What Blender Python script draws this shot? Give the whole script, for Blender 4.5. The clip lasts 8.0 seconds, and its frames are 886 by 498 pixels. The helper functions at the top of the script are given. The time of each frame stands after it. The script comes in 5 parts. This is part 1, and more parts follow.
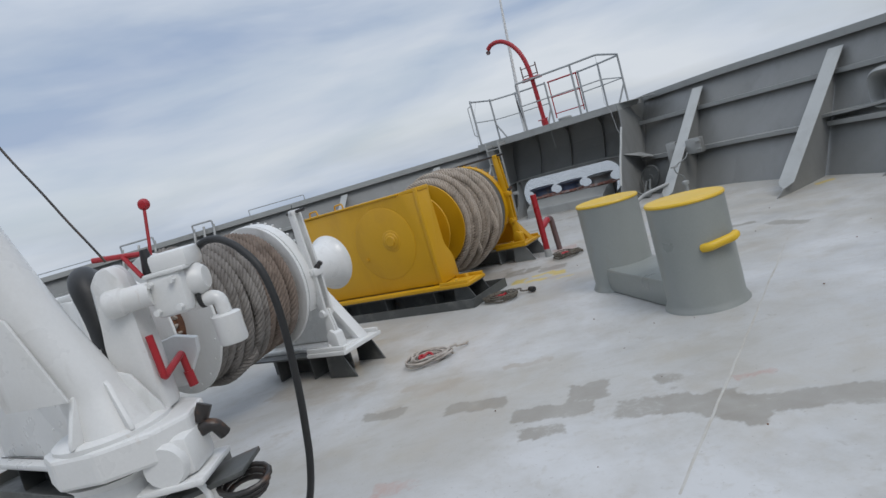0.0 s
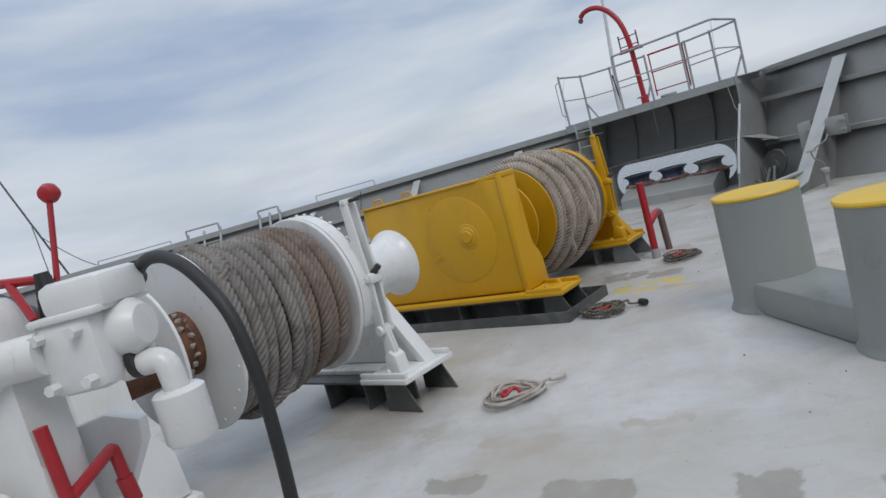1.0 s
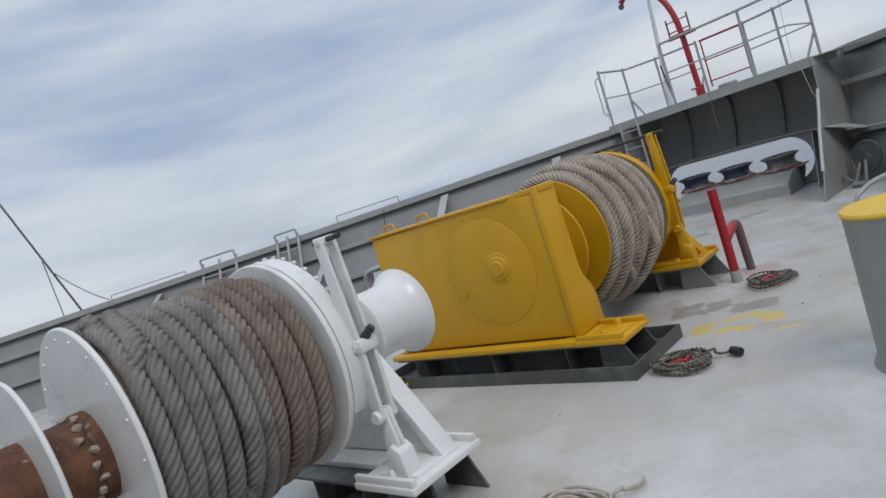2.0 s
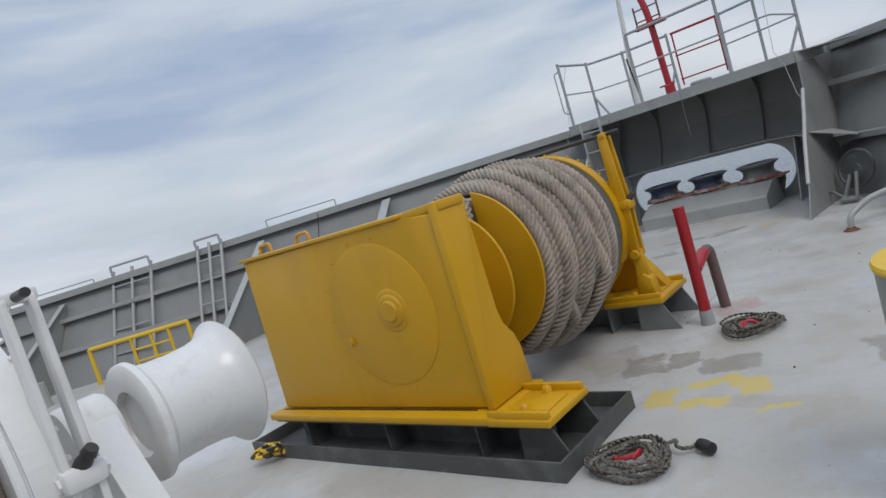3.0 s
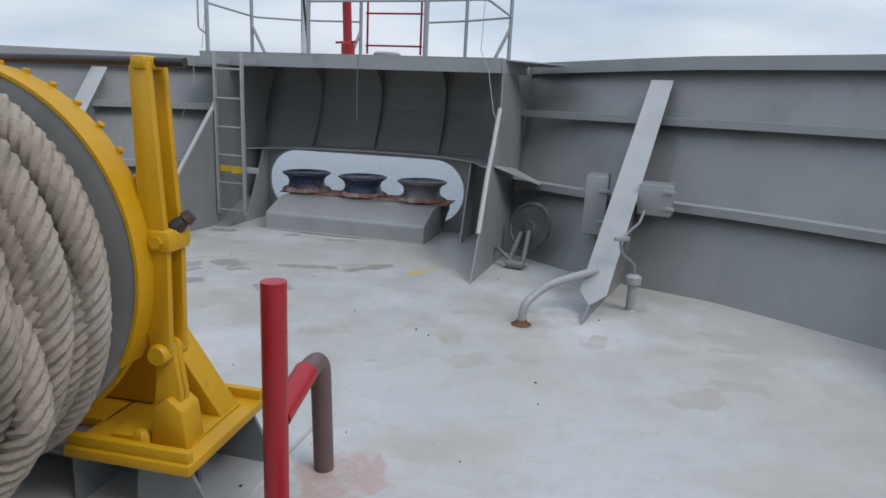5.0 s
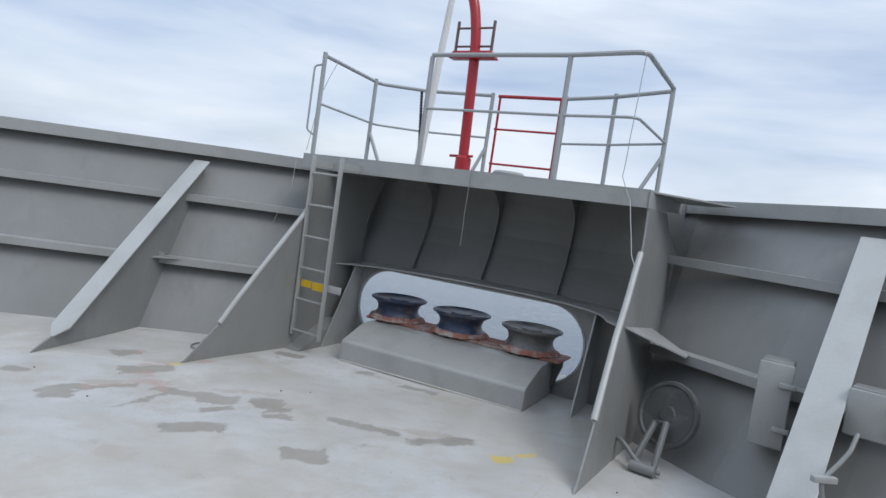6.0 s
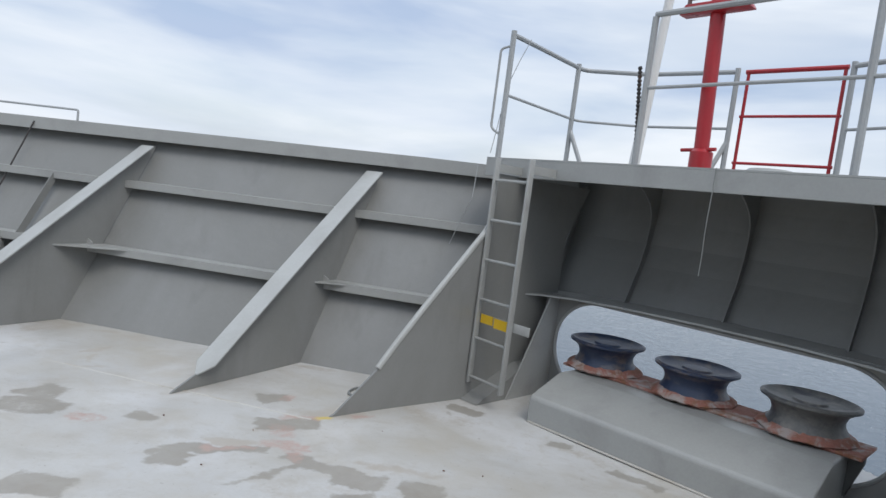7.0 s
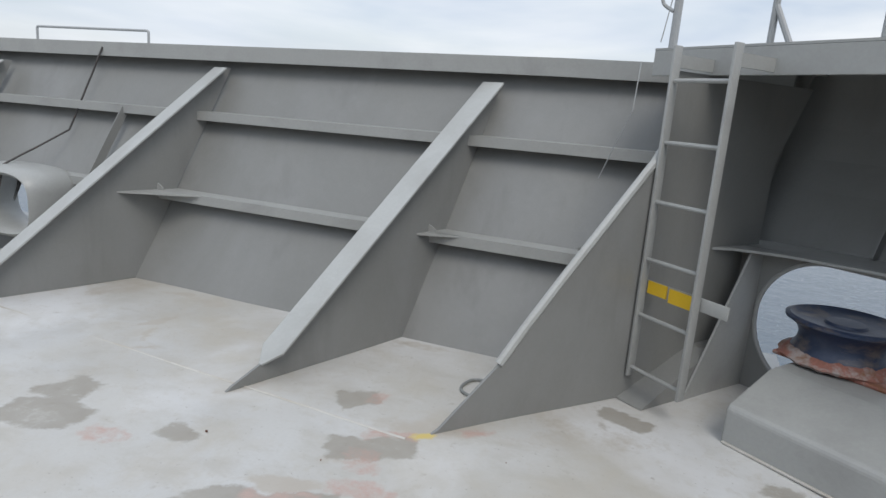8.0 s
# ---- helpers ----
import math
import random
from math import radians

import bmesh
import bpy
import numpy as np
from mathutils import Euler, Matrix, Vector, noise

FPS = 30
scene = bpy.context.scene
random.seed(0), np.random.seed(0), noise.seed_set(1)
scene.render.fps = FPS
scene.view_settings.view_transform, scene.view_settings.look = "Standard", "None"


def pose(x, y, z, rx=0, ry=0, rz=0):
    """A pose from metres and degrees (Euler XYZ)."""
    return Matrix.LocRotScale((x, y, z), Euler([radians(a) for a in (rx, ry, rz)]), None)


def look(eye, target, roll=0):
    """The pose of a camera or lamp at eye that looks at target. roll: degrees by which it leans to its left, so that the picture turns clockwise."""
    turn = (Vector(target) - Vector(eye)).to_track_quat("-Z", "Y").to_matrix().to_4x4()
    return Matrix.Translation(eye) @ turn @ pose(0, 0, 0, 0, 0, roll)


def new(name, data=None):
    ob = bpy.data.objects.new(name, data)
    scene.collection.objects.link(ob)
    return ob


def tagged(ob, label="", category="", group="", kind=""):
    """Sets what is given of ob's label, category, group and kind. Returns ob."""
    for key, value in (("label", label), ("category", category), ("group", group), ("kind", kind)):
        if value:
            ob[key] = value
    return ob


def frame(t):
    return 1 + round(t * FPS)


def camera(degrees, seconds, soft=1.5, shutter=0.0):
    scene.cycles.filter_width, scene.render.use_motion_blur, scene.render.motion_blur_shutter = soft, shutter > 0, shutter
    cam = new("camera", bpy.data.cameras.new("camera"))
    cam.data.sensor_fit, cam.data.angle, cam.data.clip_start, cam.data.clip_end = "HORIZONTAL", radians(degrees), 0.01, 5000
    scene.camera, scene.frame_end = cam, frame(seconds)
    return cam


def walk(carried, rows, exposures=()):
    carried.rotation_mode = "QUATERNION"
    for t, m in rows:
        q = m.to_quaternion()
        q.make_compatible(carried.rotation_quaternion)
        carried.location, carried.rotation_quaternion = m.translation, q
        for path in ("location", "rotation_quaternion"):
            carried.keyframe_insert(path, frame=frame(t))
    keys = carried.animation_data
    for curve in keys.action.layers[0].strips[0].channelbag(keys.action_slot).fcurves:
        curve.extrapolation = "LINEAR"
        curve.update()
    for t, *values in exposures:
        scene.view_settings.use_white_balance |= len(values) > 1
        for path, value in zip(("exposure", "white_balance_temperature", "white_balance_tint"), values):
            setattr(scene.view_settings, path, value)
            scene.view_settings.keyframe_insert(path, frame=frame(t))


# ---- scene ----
cam = camera(69.2, 8.0)
PATH = [
    (0, (0.096, -0.288, 1.524), (0.015, 1.696, 1.289), -16.0),
    (0.5, (0.029, 0.369, 1.512), (-0.134, 2.353, 1.324), -17.6),
    (1, (-0.05, 1.027, 1.511), (-0.363, 2.99, 1.298), -15.5),
    (1.5, (-0.091, 1.727, 1.538), (-0.443, 3.689, 1.382), -17.9),
    (1.7, (-0.093, 1.956, 1.551), (-0.509, 3.907, 1.402), -17.1),
    (2.8, (0.138, 3.572, 1.485), (-0.239, 5.529, 1.316), -20.5),
    (3, (0.254, 3.807, 1.466), (-0.094, 5.769, 1.29), -16.9),
    (3.5, (0.409, 4.557, 1.446), (0.522, 6.541, 1.218), -15.6),
    (4, (0.582, 5.208, 1.448), (0.928, 7.149, 1.116), -6.1),
    (4.2, (0.59, 5.556, 1.426), (1.099, 7.411, 0.877), -2.7),
    (5.3, (1.174, 6.985, 1.441), (1.833, 8.842, 1.097), 2.8),
    (5.5, (1.304, 7.241, 1.44), (1.715, 9.19, 1.261), 1.4),
    (6, (1.483, 7.849, 1.485), (1.76, 9.826, 1.36), 8.2),
    (6.5, (1.622, 8.551, 1.475), (1.469, 10.543, 1.376), 6.7),
    (7, (1.552, 9.203, 1.465), (1.199, 11.166, 1.306), 7.3),
    (7.5, (1.446, 9.902, 1.439), (0.97, 11.808, 1.064), 6.1),
    (8, (1.222, 10.539, 1.429), (0.515, 12.36, 0.999), 4.6),
]
EXPOSURE = [(0.0, -0.08, 6520, 10), (3.0, -0.06, 6520, 10), (4.0, -0.08, 6400, 10), (5.3, 0.18, 6300, 10), (6.5, 0.33, 6450, 10), (8.0, 0.34, 6750, 10)]
walk(cam, [(t, look(eye, target, roll)) for t, eye, target, roll in PATH], exposures=EXPOSURE)

# ---------- light ----------
world = bpy.data.worlds.new("world")
scene.world = world
world.use_nodes = True
wt = world.node_tree
wt.nodes.clear()
SUN_EL, SUN_AZ = radians(52), radians(145)
w_out = wt.nodes.new("ShaderNodeOutputWorld")
w_sky = wt.nodes.new("ShaderNodeTexSky")
w_sky.sky_type, w_sky.sun_disc = "NISHITA", False
w_sky.sun_elevation, w_sky.sun_rotation = SUN_EL, SUN_AZ
w_sky.dust_density = 3.0
w_bg = wt.nodes.new("ShaderNodeBackground")
w_bg.inputs["Strength"].default_value = 0.13
w_cloud = wt.nodes.new("ShaderNodeBackground")
w_mix = wt.nodes.new("ShaderNodeMixShader")
w_co = wt.nodes.new("ShaderNodeTexCoord")
w_map = wt.nodes.new("ShaderNodeMapping")
w_map.inputs["Rotation"].default_value = (radians(6), radians(-5), radians(20))
w_map.inputs["Scale"].default_value = (1.1, 1.1, 5.5)
w_n1 = wt.nodes.new("ShaderNodeTexNoise")
w_n1.inputs["Scale"].default_value, w_n1.inputs["Detail"].default_value = 1.7, 5.0
w_n1.inputs["Roughness"].default_value, w_n1.inputs["Distortion"].default_value = 0.5, 0.35
w_n2 = wt.nodes.new("ShaderNodeTexNoise")
w_n2.inputs["Scale"].default_value, w_n2.inputs["Detail"].default_value = 3.1, 6.0
w_r1 = wt.nodes.new("ShaderNodeValToRGB")
w_r1.color_ramp.elements[0].position, w_r1.color_ramp.elements[0].color = 0.34, (0.42, 0.52, 0.70, 1)
w_r1.color_ramp.elements[1].position, w_r1.color_ramp.elements[1].color = 0.66, (0.76, 0.815, 0.885, 1)
w_mid = w_r1.color_ramp.elements.new(0.48)
w_mid.color = (0.60, 0.68, 0.80, 1)
w_r2 = wt.nodes.new("ShaderNodeMapRange")
w_r2.inputs["From Min"].default_value, w_r2.inputs["From Max"].default_value = 0.35, 0.6
w_r2.inputs["To Min"].default_value, w_r2.inputs["To Max"].default_value = 0.72, 0.97
for a, b in ((w_co.outputs["Generated"], w_map.inputs["Vector"]), (w_map.outputs[0], w_n1.inputs["Vector"]), (w_map.outputs[0], w_n2.inputs["Vector"]),
             (w_n1.outputs["Fac"], w_r1.inputs["Fac"]), (w_r1.outputs["Color"], w_cloud.inputs["Color"]), (w_sky.outputs[0], w_bg.inputs["Color"]),
             (w_n2.outputs["Fac"], w_r2.inputs["Value"]), (w_r2.outputs[0], w_mix.inputs[0]), (w_bg.outputs[0], w_mix.inputs[1]),
             (w_cloud.outputs[0], w_mix.inputs[2]), (w_mix.outputs[0], w_out.inputs["Surface"])):
    wt.links.new(a, b)
w_sep = wt.nodes.new("ShaderNodeSeparateXYZ")
w_up = wt.nodes.new("ShaderNodeMapRange")
w_up.interpolation_type = "SMOOTHSTEP"
w_up.inputs["From Min"].default_value, w_up.inputs["From Max"].default_value = 0.22, 1.0
w_up.inputs["To Min"].default_value, w_up.inputs["To Max"].default_value = 0.92, 1.5
wt.links.new(w_co.outputs["Generated"], w_sep.inputs[0])
wt.links.new(w_sep.outputs["Z"], w_up.inputs["Value"])
wt.links.new(w_up.outputs[0], w_cloud.inputs["Strength"])
sun = new("sun", bpy.data.lights.new("sun", "SUN"))
sun.data.energy, sun.data.angle, sun.data.color = 1.0, radians(26), (1.0, 0.97, 0.93)
sun.matrix_world = look((0, 0, 30), Vector((0, 0, 30)) - Vector((math.sin(SUN_AZ) * math.cos(SUN_EL), math.cos(SUN_AZ) * math.cos(SUN_EL), math.sin(SUN_EL))))


# ---------- materials ----------
def node(nt, kind, **values):
    n = nt.nodes.new(kind)
    for key, value in values.items():
        n.inputs[key.replace("_", " ")].default_value = value
    return n


def surface(name, colour, rough=0.5, metal=0.0, spots=(), grain=0.12, bump=0.15, fine=60.0, dents=0.0, coat=0.0):
    """A painted or bare surface: a base colour with fine grain, and stains given as (colour, scale, from, to, strength, stretch)."""
    m = bpy.data.materials.new(name)
    m.use_nodes = True
    nt = m.node_tree
    b = nt.nodes["Principled BSDF"]
    b.inputs["Metallic"].default_value = metal
    b.inputs["Coat Weight"].default_value = coat
    co = nt.nodes.new("ShaderNodeTexCoord")
    geo = nt.nodes.new("ShaderNodeNewGeometry")
    n1 = node(nt, "ShaderNodeTexNoise", Scale=fine, Detail=4.0, Roughness=0.6)
    n2 = node(nt, "ShaderNodeTexNoise", Scale=2.3, Detail=5.0, Roughness=0.55)
    nt.links.new(geo.outputs["Position"], n1.inputs["Vector"])
    nt.links.new(geo.outputs["Position"], n2.inputs["Vector"])
    add = node(nt, "ShaderNodeMath")
    add.operation = "ADD"
    nt.links.new(n1.outputs["Fac"], add.inputs[0])
    nt.links.new(n2.outputs["Fac"], add.inputs[1])
    span = node(nt, "ShaderNodeMapRange", From_Min=0.6, From_Max=1.4, To_Min=1.0 - grain, To_Max=1.0 + grain)
    nt.links.new(add.outputs[0], span.inputs["Value"])
    mul = node(nt, "ShaderNodeVectorMath")
    mul.operation = "SCALE"
    mul.inputs[0].default_value = colour
    nt.links.new(span.outputs[0], mul.inputs["Scale"])
    last = mul.outputs["Vector"]
    for k, (tint, scale, lo, hi, strength, stretch) in enumerate(spots):
        mp = node(nt, "ShaderNodeMapping", Scale=stretch, Location=(k * 3.7, k * 5.1, k * 1.3))
        nt.links.new(geo.outputs["Position"], mp.inputs["Vector"])
        tex = node(nt, "ShaderNodeTexNoise", Scale=scale, Detail=7.0, Roughness=0.62, Distortion=0.3)
        nt.links.new(mp.outputs[0], tex.inputs["Vector"])
        ramp = node(nt, "ShaderNodeMapRange", From_Min=lo, From_Max=hi, To_Min=0.0, To_Max=strength)
        nt.links.new(tex.outputs["Fac"], ramp.inputs["Value"])
        mix = nt.nodes.new("ShaderNodeMix")
        mix.data_type = "RGBA"
        nt.links.new(ramp.outputs[0], mix.inputs["Factor"])
        nt.links.new(last, mix.inputs[6])
        mix.inputs[7].default_value = (*tint, 1)
        last = mix.outputs[2]
    nt.links.new(last, b.inputs["Base Color"])
    rr = node(nt, "ShaderNodeMapRange", From_Min=0.3, From_Max=0.7, To_Min=max(0.05, rough - 0.12), To_Max=min(1.0, rough + 0.12))
    nt.links.new(n2.outputs["Fac"], rr.inputs["Value"])
    nt.links.new(rr.outputs[0], b.inputs["Roughness"])
    bp = node(nt, "ShaderNodeBump", Strength=bump, Distance=0.004)
    nt.links.new(n1.outputs["Fac"], bp.inputs["Height"])
    if dents:
        n3 = node(nt, "ShaderNodeTexNoise", Scale=5.0, Detail=2.0)
        nt.links.new(geo.outputs["Position"], n3.inputs["Vector"])
        bp2 = node(nt, "ShaderNodeBump", Strength=dents, Distance=0.03)
        nt.links.new(n3.outputs["Fac"], bp2.inputs["Height"])
        nt.links.new(bp.outputs[0], bp2.inputs["Normal"])
        bp = bp2
    nt.links.new(bp.outputs[0], b.inputs["Normal"])
    return m


ONE = (1, 1, 1)
RUST, DIRT = (0.16, 0.07, 0.03), (0.22, 0.19, 0.15)
M_DECK = surface("deck paint", (0.46, 0.46, 0.45), 0.40, spots=(
    ((0.42, 0.40, 0.355), 0.35, 0.42, 0.62, 0.55, ONE), ((0.33, 0.27, 0.19), 1.1, 0.58, 0.76, 0.55, (1.0, 0.6, 1.0)),
    ((0.39, 0.375, 0.34), 0.9, 0.45, 0.62, 0.6, ONE), ((0.38, 0.34, 0.27), 1.7, 0.48, 0.70, 0.6, ONE), ((0.36, 0.34, 0.30), 4.0, 0.52, 0.66, 0.4, (1.0, 1.8, 1.0)),
    ((0.60, 0.605, 0.61), 0.6, 0.50, 0.64, 0.65, ONE), ((0.20, 0.16, 0.12), 7.0, 0.66, 0.76, 0.5, ONE), ((0.40, 0.375, 0.33), 14.0, 0.54, 0.70, 0.45, ONE), ((0.16, 0.13, 0.10), 45.0, 0.635, 0.72, 0.55, ONE)),
    grain=0.06, bump=0.12, dents=0.10)


def wear_mix(m):
    """Lays the deck's worn patches and softly darkened places (the wear attribute: dark, primer, yellow, faint) over
    its paint.
    """
    nt = m.node_tree
    b = nt.nodes["Principled BSDF"]
    last = b.inputs["Base Color"].links[0].from_socket
    at = nt.nodes.new("ShaderNodeAttribute")
    at.attribute_name = "wear"
    sep = nt.nodes.new("ShaderNodeSeparateColor")
    nt.links.new(at.outputs["Color"], sep.inputs[0])
    geo = nt.nodes.new("ShaderNodeNewGeometry")
    tex = node(nt, "ShaderNodeTexNoise", Scale=22.0, Detail=7.0, Roughness=0.7)
    tex2 = node(nt, "ShaderNodeTexNoise", Scale=4.5, Detail=5.0, Roughness=0.6, Distortion=0.4)
    nt.links.new(geo.outputs["Position"], tex.inputs["Vector"])
    nt.links.new(geo.outputs["Position"], tex2.inputs["Vector"])
    both_noise = node(nt, "ShaderNodeMath")
    both_noise.operation = "MULTIPLY_ADD"
    nt.links.new(tex2.outputs["Fac"], both_noise.inputs[0])
    both_noise.inputs[1].default_value = 0.9
    nt.links.new(tex.outputs["Fac"], both_noise.inputs[2])
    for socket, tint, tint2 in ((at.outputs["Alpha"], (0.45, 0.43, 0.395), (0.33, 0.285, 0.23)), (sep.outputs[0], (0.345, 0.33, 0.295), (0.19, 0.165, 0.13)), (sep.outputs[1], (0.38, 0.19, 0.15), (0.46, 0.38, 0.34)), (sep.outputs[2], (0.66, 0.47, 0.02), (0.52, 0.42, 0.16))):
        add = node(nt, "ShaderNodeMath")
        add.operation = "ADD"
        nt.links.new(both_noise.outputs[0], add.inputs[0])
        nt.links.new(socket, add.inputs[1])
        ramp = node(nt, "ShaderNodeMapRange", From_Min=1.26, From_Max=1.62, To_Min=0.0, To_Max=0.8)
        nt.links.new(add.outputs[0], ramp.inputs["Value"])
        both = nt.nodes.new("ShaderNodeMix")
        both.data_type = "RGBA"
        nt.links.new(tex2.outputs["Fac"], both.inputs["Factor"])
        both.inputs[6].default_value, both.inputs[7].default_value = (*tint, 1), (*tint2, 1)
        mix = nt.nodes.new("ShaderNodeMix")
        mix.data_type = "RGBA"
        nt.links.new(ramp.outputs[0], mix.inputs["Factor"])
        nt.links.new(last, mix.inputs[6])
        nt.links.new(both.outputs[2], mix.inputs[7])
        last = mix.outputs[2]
    nt.links.new(last, b.inputs["Base Color"])


wear_mix(M_DECK)
M_SEAM = surface("deck paint on welds", (0.47, 0.455, 0.42), 0.45, spots=(((0.38, 0.34, 0.28), 6.0, 0.45, 0.65, 0.7, ONE),), grain=0.1)
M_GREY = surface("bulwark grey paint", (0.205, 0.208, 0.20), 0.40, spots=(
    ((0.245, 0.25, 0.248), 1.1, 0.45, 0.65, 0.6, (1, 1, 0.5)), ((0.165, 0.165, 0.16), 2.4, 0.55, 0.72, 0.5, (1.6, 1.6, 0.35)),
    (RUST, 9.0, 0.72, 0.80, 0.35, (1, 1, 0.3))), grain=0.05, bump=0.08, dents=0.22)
# light grey paint; on stiffeners and the fairlead base it holds painted-in sky light
M_GREYL = surface("light grey paint and sky-lit edges", (0.315, 0.322, 0.312), 0.42, spots=(((0.23, 0.23, 0.225), 3.0, 0.5, 0.7, 0.5, ONE), (RUST, 14.0, 0.70, 0.80, 0.5, ONE)), grain=0.07, dents=0.1)
# bulwark grey, paled to hold the sky light on upward faces
M_FACE = surface("stay grey paled by sky light", (0.375, 0.385, 0.375), 0.42, spots=(((0.30, 0.30, 0.285), 2.5, 0.48, 0.68, 0.6, ONE), (RUST, 13.0, 0.68, 0.80, 0.5, ONE)), grain=0.07, dents=0.12)
M_BOLLARD = surface("bollard grey paint", (0.255, 0.27, 0.252), 0.38, spots=(((0.27, 0.28, 0.275), 2.0, 0.45, 0.7, 0.5, (1, 1, 0.5)), (DIRT, 6.0, 0.62, 0.8, 0.4, (1, 1, 0.4))), grain=0.05, dents=0.12)
M_YELLOW = surface("yellow paint", (0.57, 0.305, 0.004), 0.46, spots=(((0.45, 0.23, 0.006), 2.0, 0.48, 0.7, 0.6, (1, 1, 0.5)), ((0.20, 0.10, 0.03), 11.0, 0.69, 0.78, 0.55, (1, 1, 0.6))), grain=0.05, bump=0.1, dents=0.12)
M_YTOP = surface("bollard yellow paint", (0.68, 0.43, 0.02), 0.42, spots=(((0.60, 0.40, 0.05), 3.0, 0.5, 0.7, 0.6, ONE),), grain=0.06, dents=0.08)
M_WHITE = surface("white paint", (0.69, 0.69, 0.675), 0.34, spots=(((0.60, 0.585, 0.55), 2.6, 0.48, 0.7, 0.6, (1, 1, 0.5)), ((0.40, 0.26, 0.16), 13.0, 0.665, 0.78, 0.5, (1, 1, 0.4)), ((0.45, 0.43, 0.40), 5.0, 0.60, 0.74, 0.5, (1.5, 1.5, 0.4))), grain=0.04, bump=0.1, dents=0.14, coat=0.15)
M_STEEL = surface("dark grey steel", (0.07, 0.073, 0.07), 0.5, spots=(((0.19, 0.19, 0.18), 4.0, 0.5, 0.68, 0.6, ONE), (RUST, 7.0, 0.62, 0.76, 0.6, ONE)), grain=0.12, dents=0.1)
M_PED = surface("grey pedestal paint", (0.19, 0.20, 0.195), 0.45, spots=(((0.17, 0.17, 0.16), 4.0, 0.5, 0.7, 0.6, ONE), (RUST, 8.0, 0.66, 0.78, 0.5, ONE)), grain=0.1, dents=0.1)
M_RUST = surface("rusty steel", (0.10, 0.044, 0.026), 0.85, spots=(((0.21, 0.095, 0.045), 9.0, 0.45, 0.65, 0.8, ONE), ((0.36, 0.32, 0.27), 14.0, 0.62, 0.72, 0.8, ONE)), grain=0.3, bump=0.6, dents=0.3)
M_RED = surface("red paint", (0.36, 0.015, 0.022), 0.36, spots=(((0.25, 0.02, 0.02), 5.0, 0.5, 0.7, 0.6, ONE), (RUST, 14.0, 0.68, 0.78, 0.5, ONE)), grain=0.08, dents=0.1)
M_OXIDE = surface("oxide brown paint", (0.13, 0.085, 0.08), 0.5, spots=(((0.22, 0.1, 0.09), 8.0, 0.5, 0.7, 0.6, ONE),), grain=0.15)
M_BLACK = surface("black rubber", (0.018, 0.018, 0.018), 0.5, spots=(((0.03, 0.03, 0.028), 8.0, 0.5, 0.7, 0.6, ONE),), grain=0.2, bump=0.2)
M_GREASE = surface("greasy black steel", (0.03, 0.026, 0.024), 0.4, spots=((RUST, 12.0, 0.55, 0.7, 0.6, ONE),), grain=0.3, bump=0.5)
M_GALV = surface("galvanised tube", (0.33, 0.345, 0.35), 0.42, spots=(((0.32, 0.32, 0.31), 6.0, 0.5, 0.7, 0.6, ONE), (RUST, 16.0, 0.68, 0.78, 0.5, ONE)), grain=0.1)
M_ROLLER = surface("dark blue roller paint", (0.022, 0.036, 0.075), 0.42, spots=(((0.16, 0.13, 0.11), 6.0, 0.52, 0.66, 0.8, (1, 1, 2.0)), ((0.05, 0.06, 0.09), 14.0, 0.5, 0.7, 0.6, ONE)), grain=0.2, bump=0.3)
M_ROLLERG = surface("worn grey roller paint", (0.13, 0.13, 0.125), 0.5, spots=(((0.03, 0.035, 0.05), 5.0, 0.5, 0.62, 0.8, ONE), ((0.26, 0.24, 0.21), 8.0, 0.5, 0.7, 0.7, ONE)), grain=0.2, bump=0.3)
M_FLAKE = surface("flaking red primer", (0.28, 0.12, 0.09), 0.9, spots=(((0.36, 0.33, 0.31), 7.0, 0.48, 0.58, 0.85, ONE), ((0.20, 0.09, 0.04), 10.0, 0.5, 0.62, 0.8, ONE)), grain=0.25, bump=0.8, dents=0.5)
M_FLANGE = surface("flange grey worn paint", (0.25, 0.255, 0.245), 0.5, spots=(((0.33, 0.33, 0.3), 3.0, 0.5, 0.7, 0.6, ONE),), grain=0.1)


def rope_material(name, colour, dark, light):
    m = surface(name, colour, 0.92, spots=((dark, 6.0, 0.48, 0.68, 0.7, ONE), (light, 3.0, 0.5, 0.7, 0.6, ONE), (dark, 60.0, 0.55, 0.72, 0.7, ONE)), grain=0.22, bump=0.9, fine=220.0)
    return m


M_ROPE_W = rope_material("grey wire laid rope", (0.215, 0.197, 0.178), (0.10, 0.085, 0.075), (0.40, 0.37, 0.34))
M_ROPE_B = rope_material("browned laid rope", (0.195, 0.15, 0.12), (0.10, 0.075, 0.06), (0.33, 0.28, 0.24))
M_ROPE_Y = rope_material("beige mooring rope", (0.37, 0.31, 0.25), (0.17, 0.14, 0.11), (0.52, 0.475, 0.42))
M_LINE = rope_material("pale messenger line", (0.42, 0.37, 0.32), (0.22, 0.18, 0.15), (0.55, 0.52, 0.48))
M_LINED = rope_material("dark speckled heaving line", (0.16, 0.14, 0.11), (0.05, 0.045, 0.04), (0.34, 0.31, 0.25))


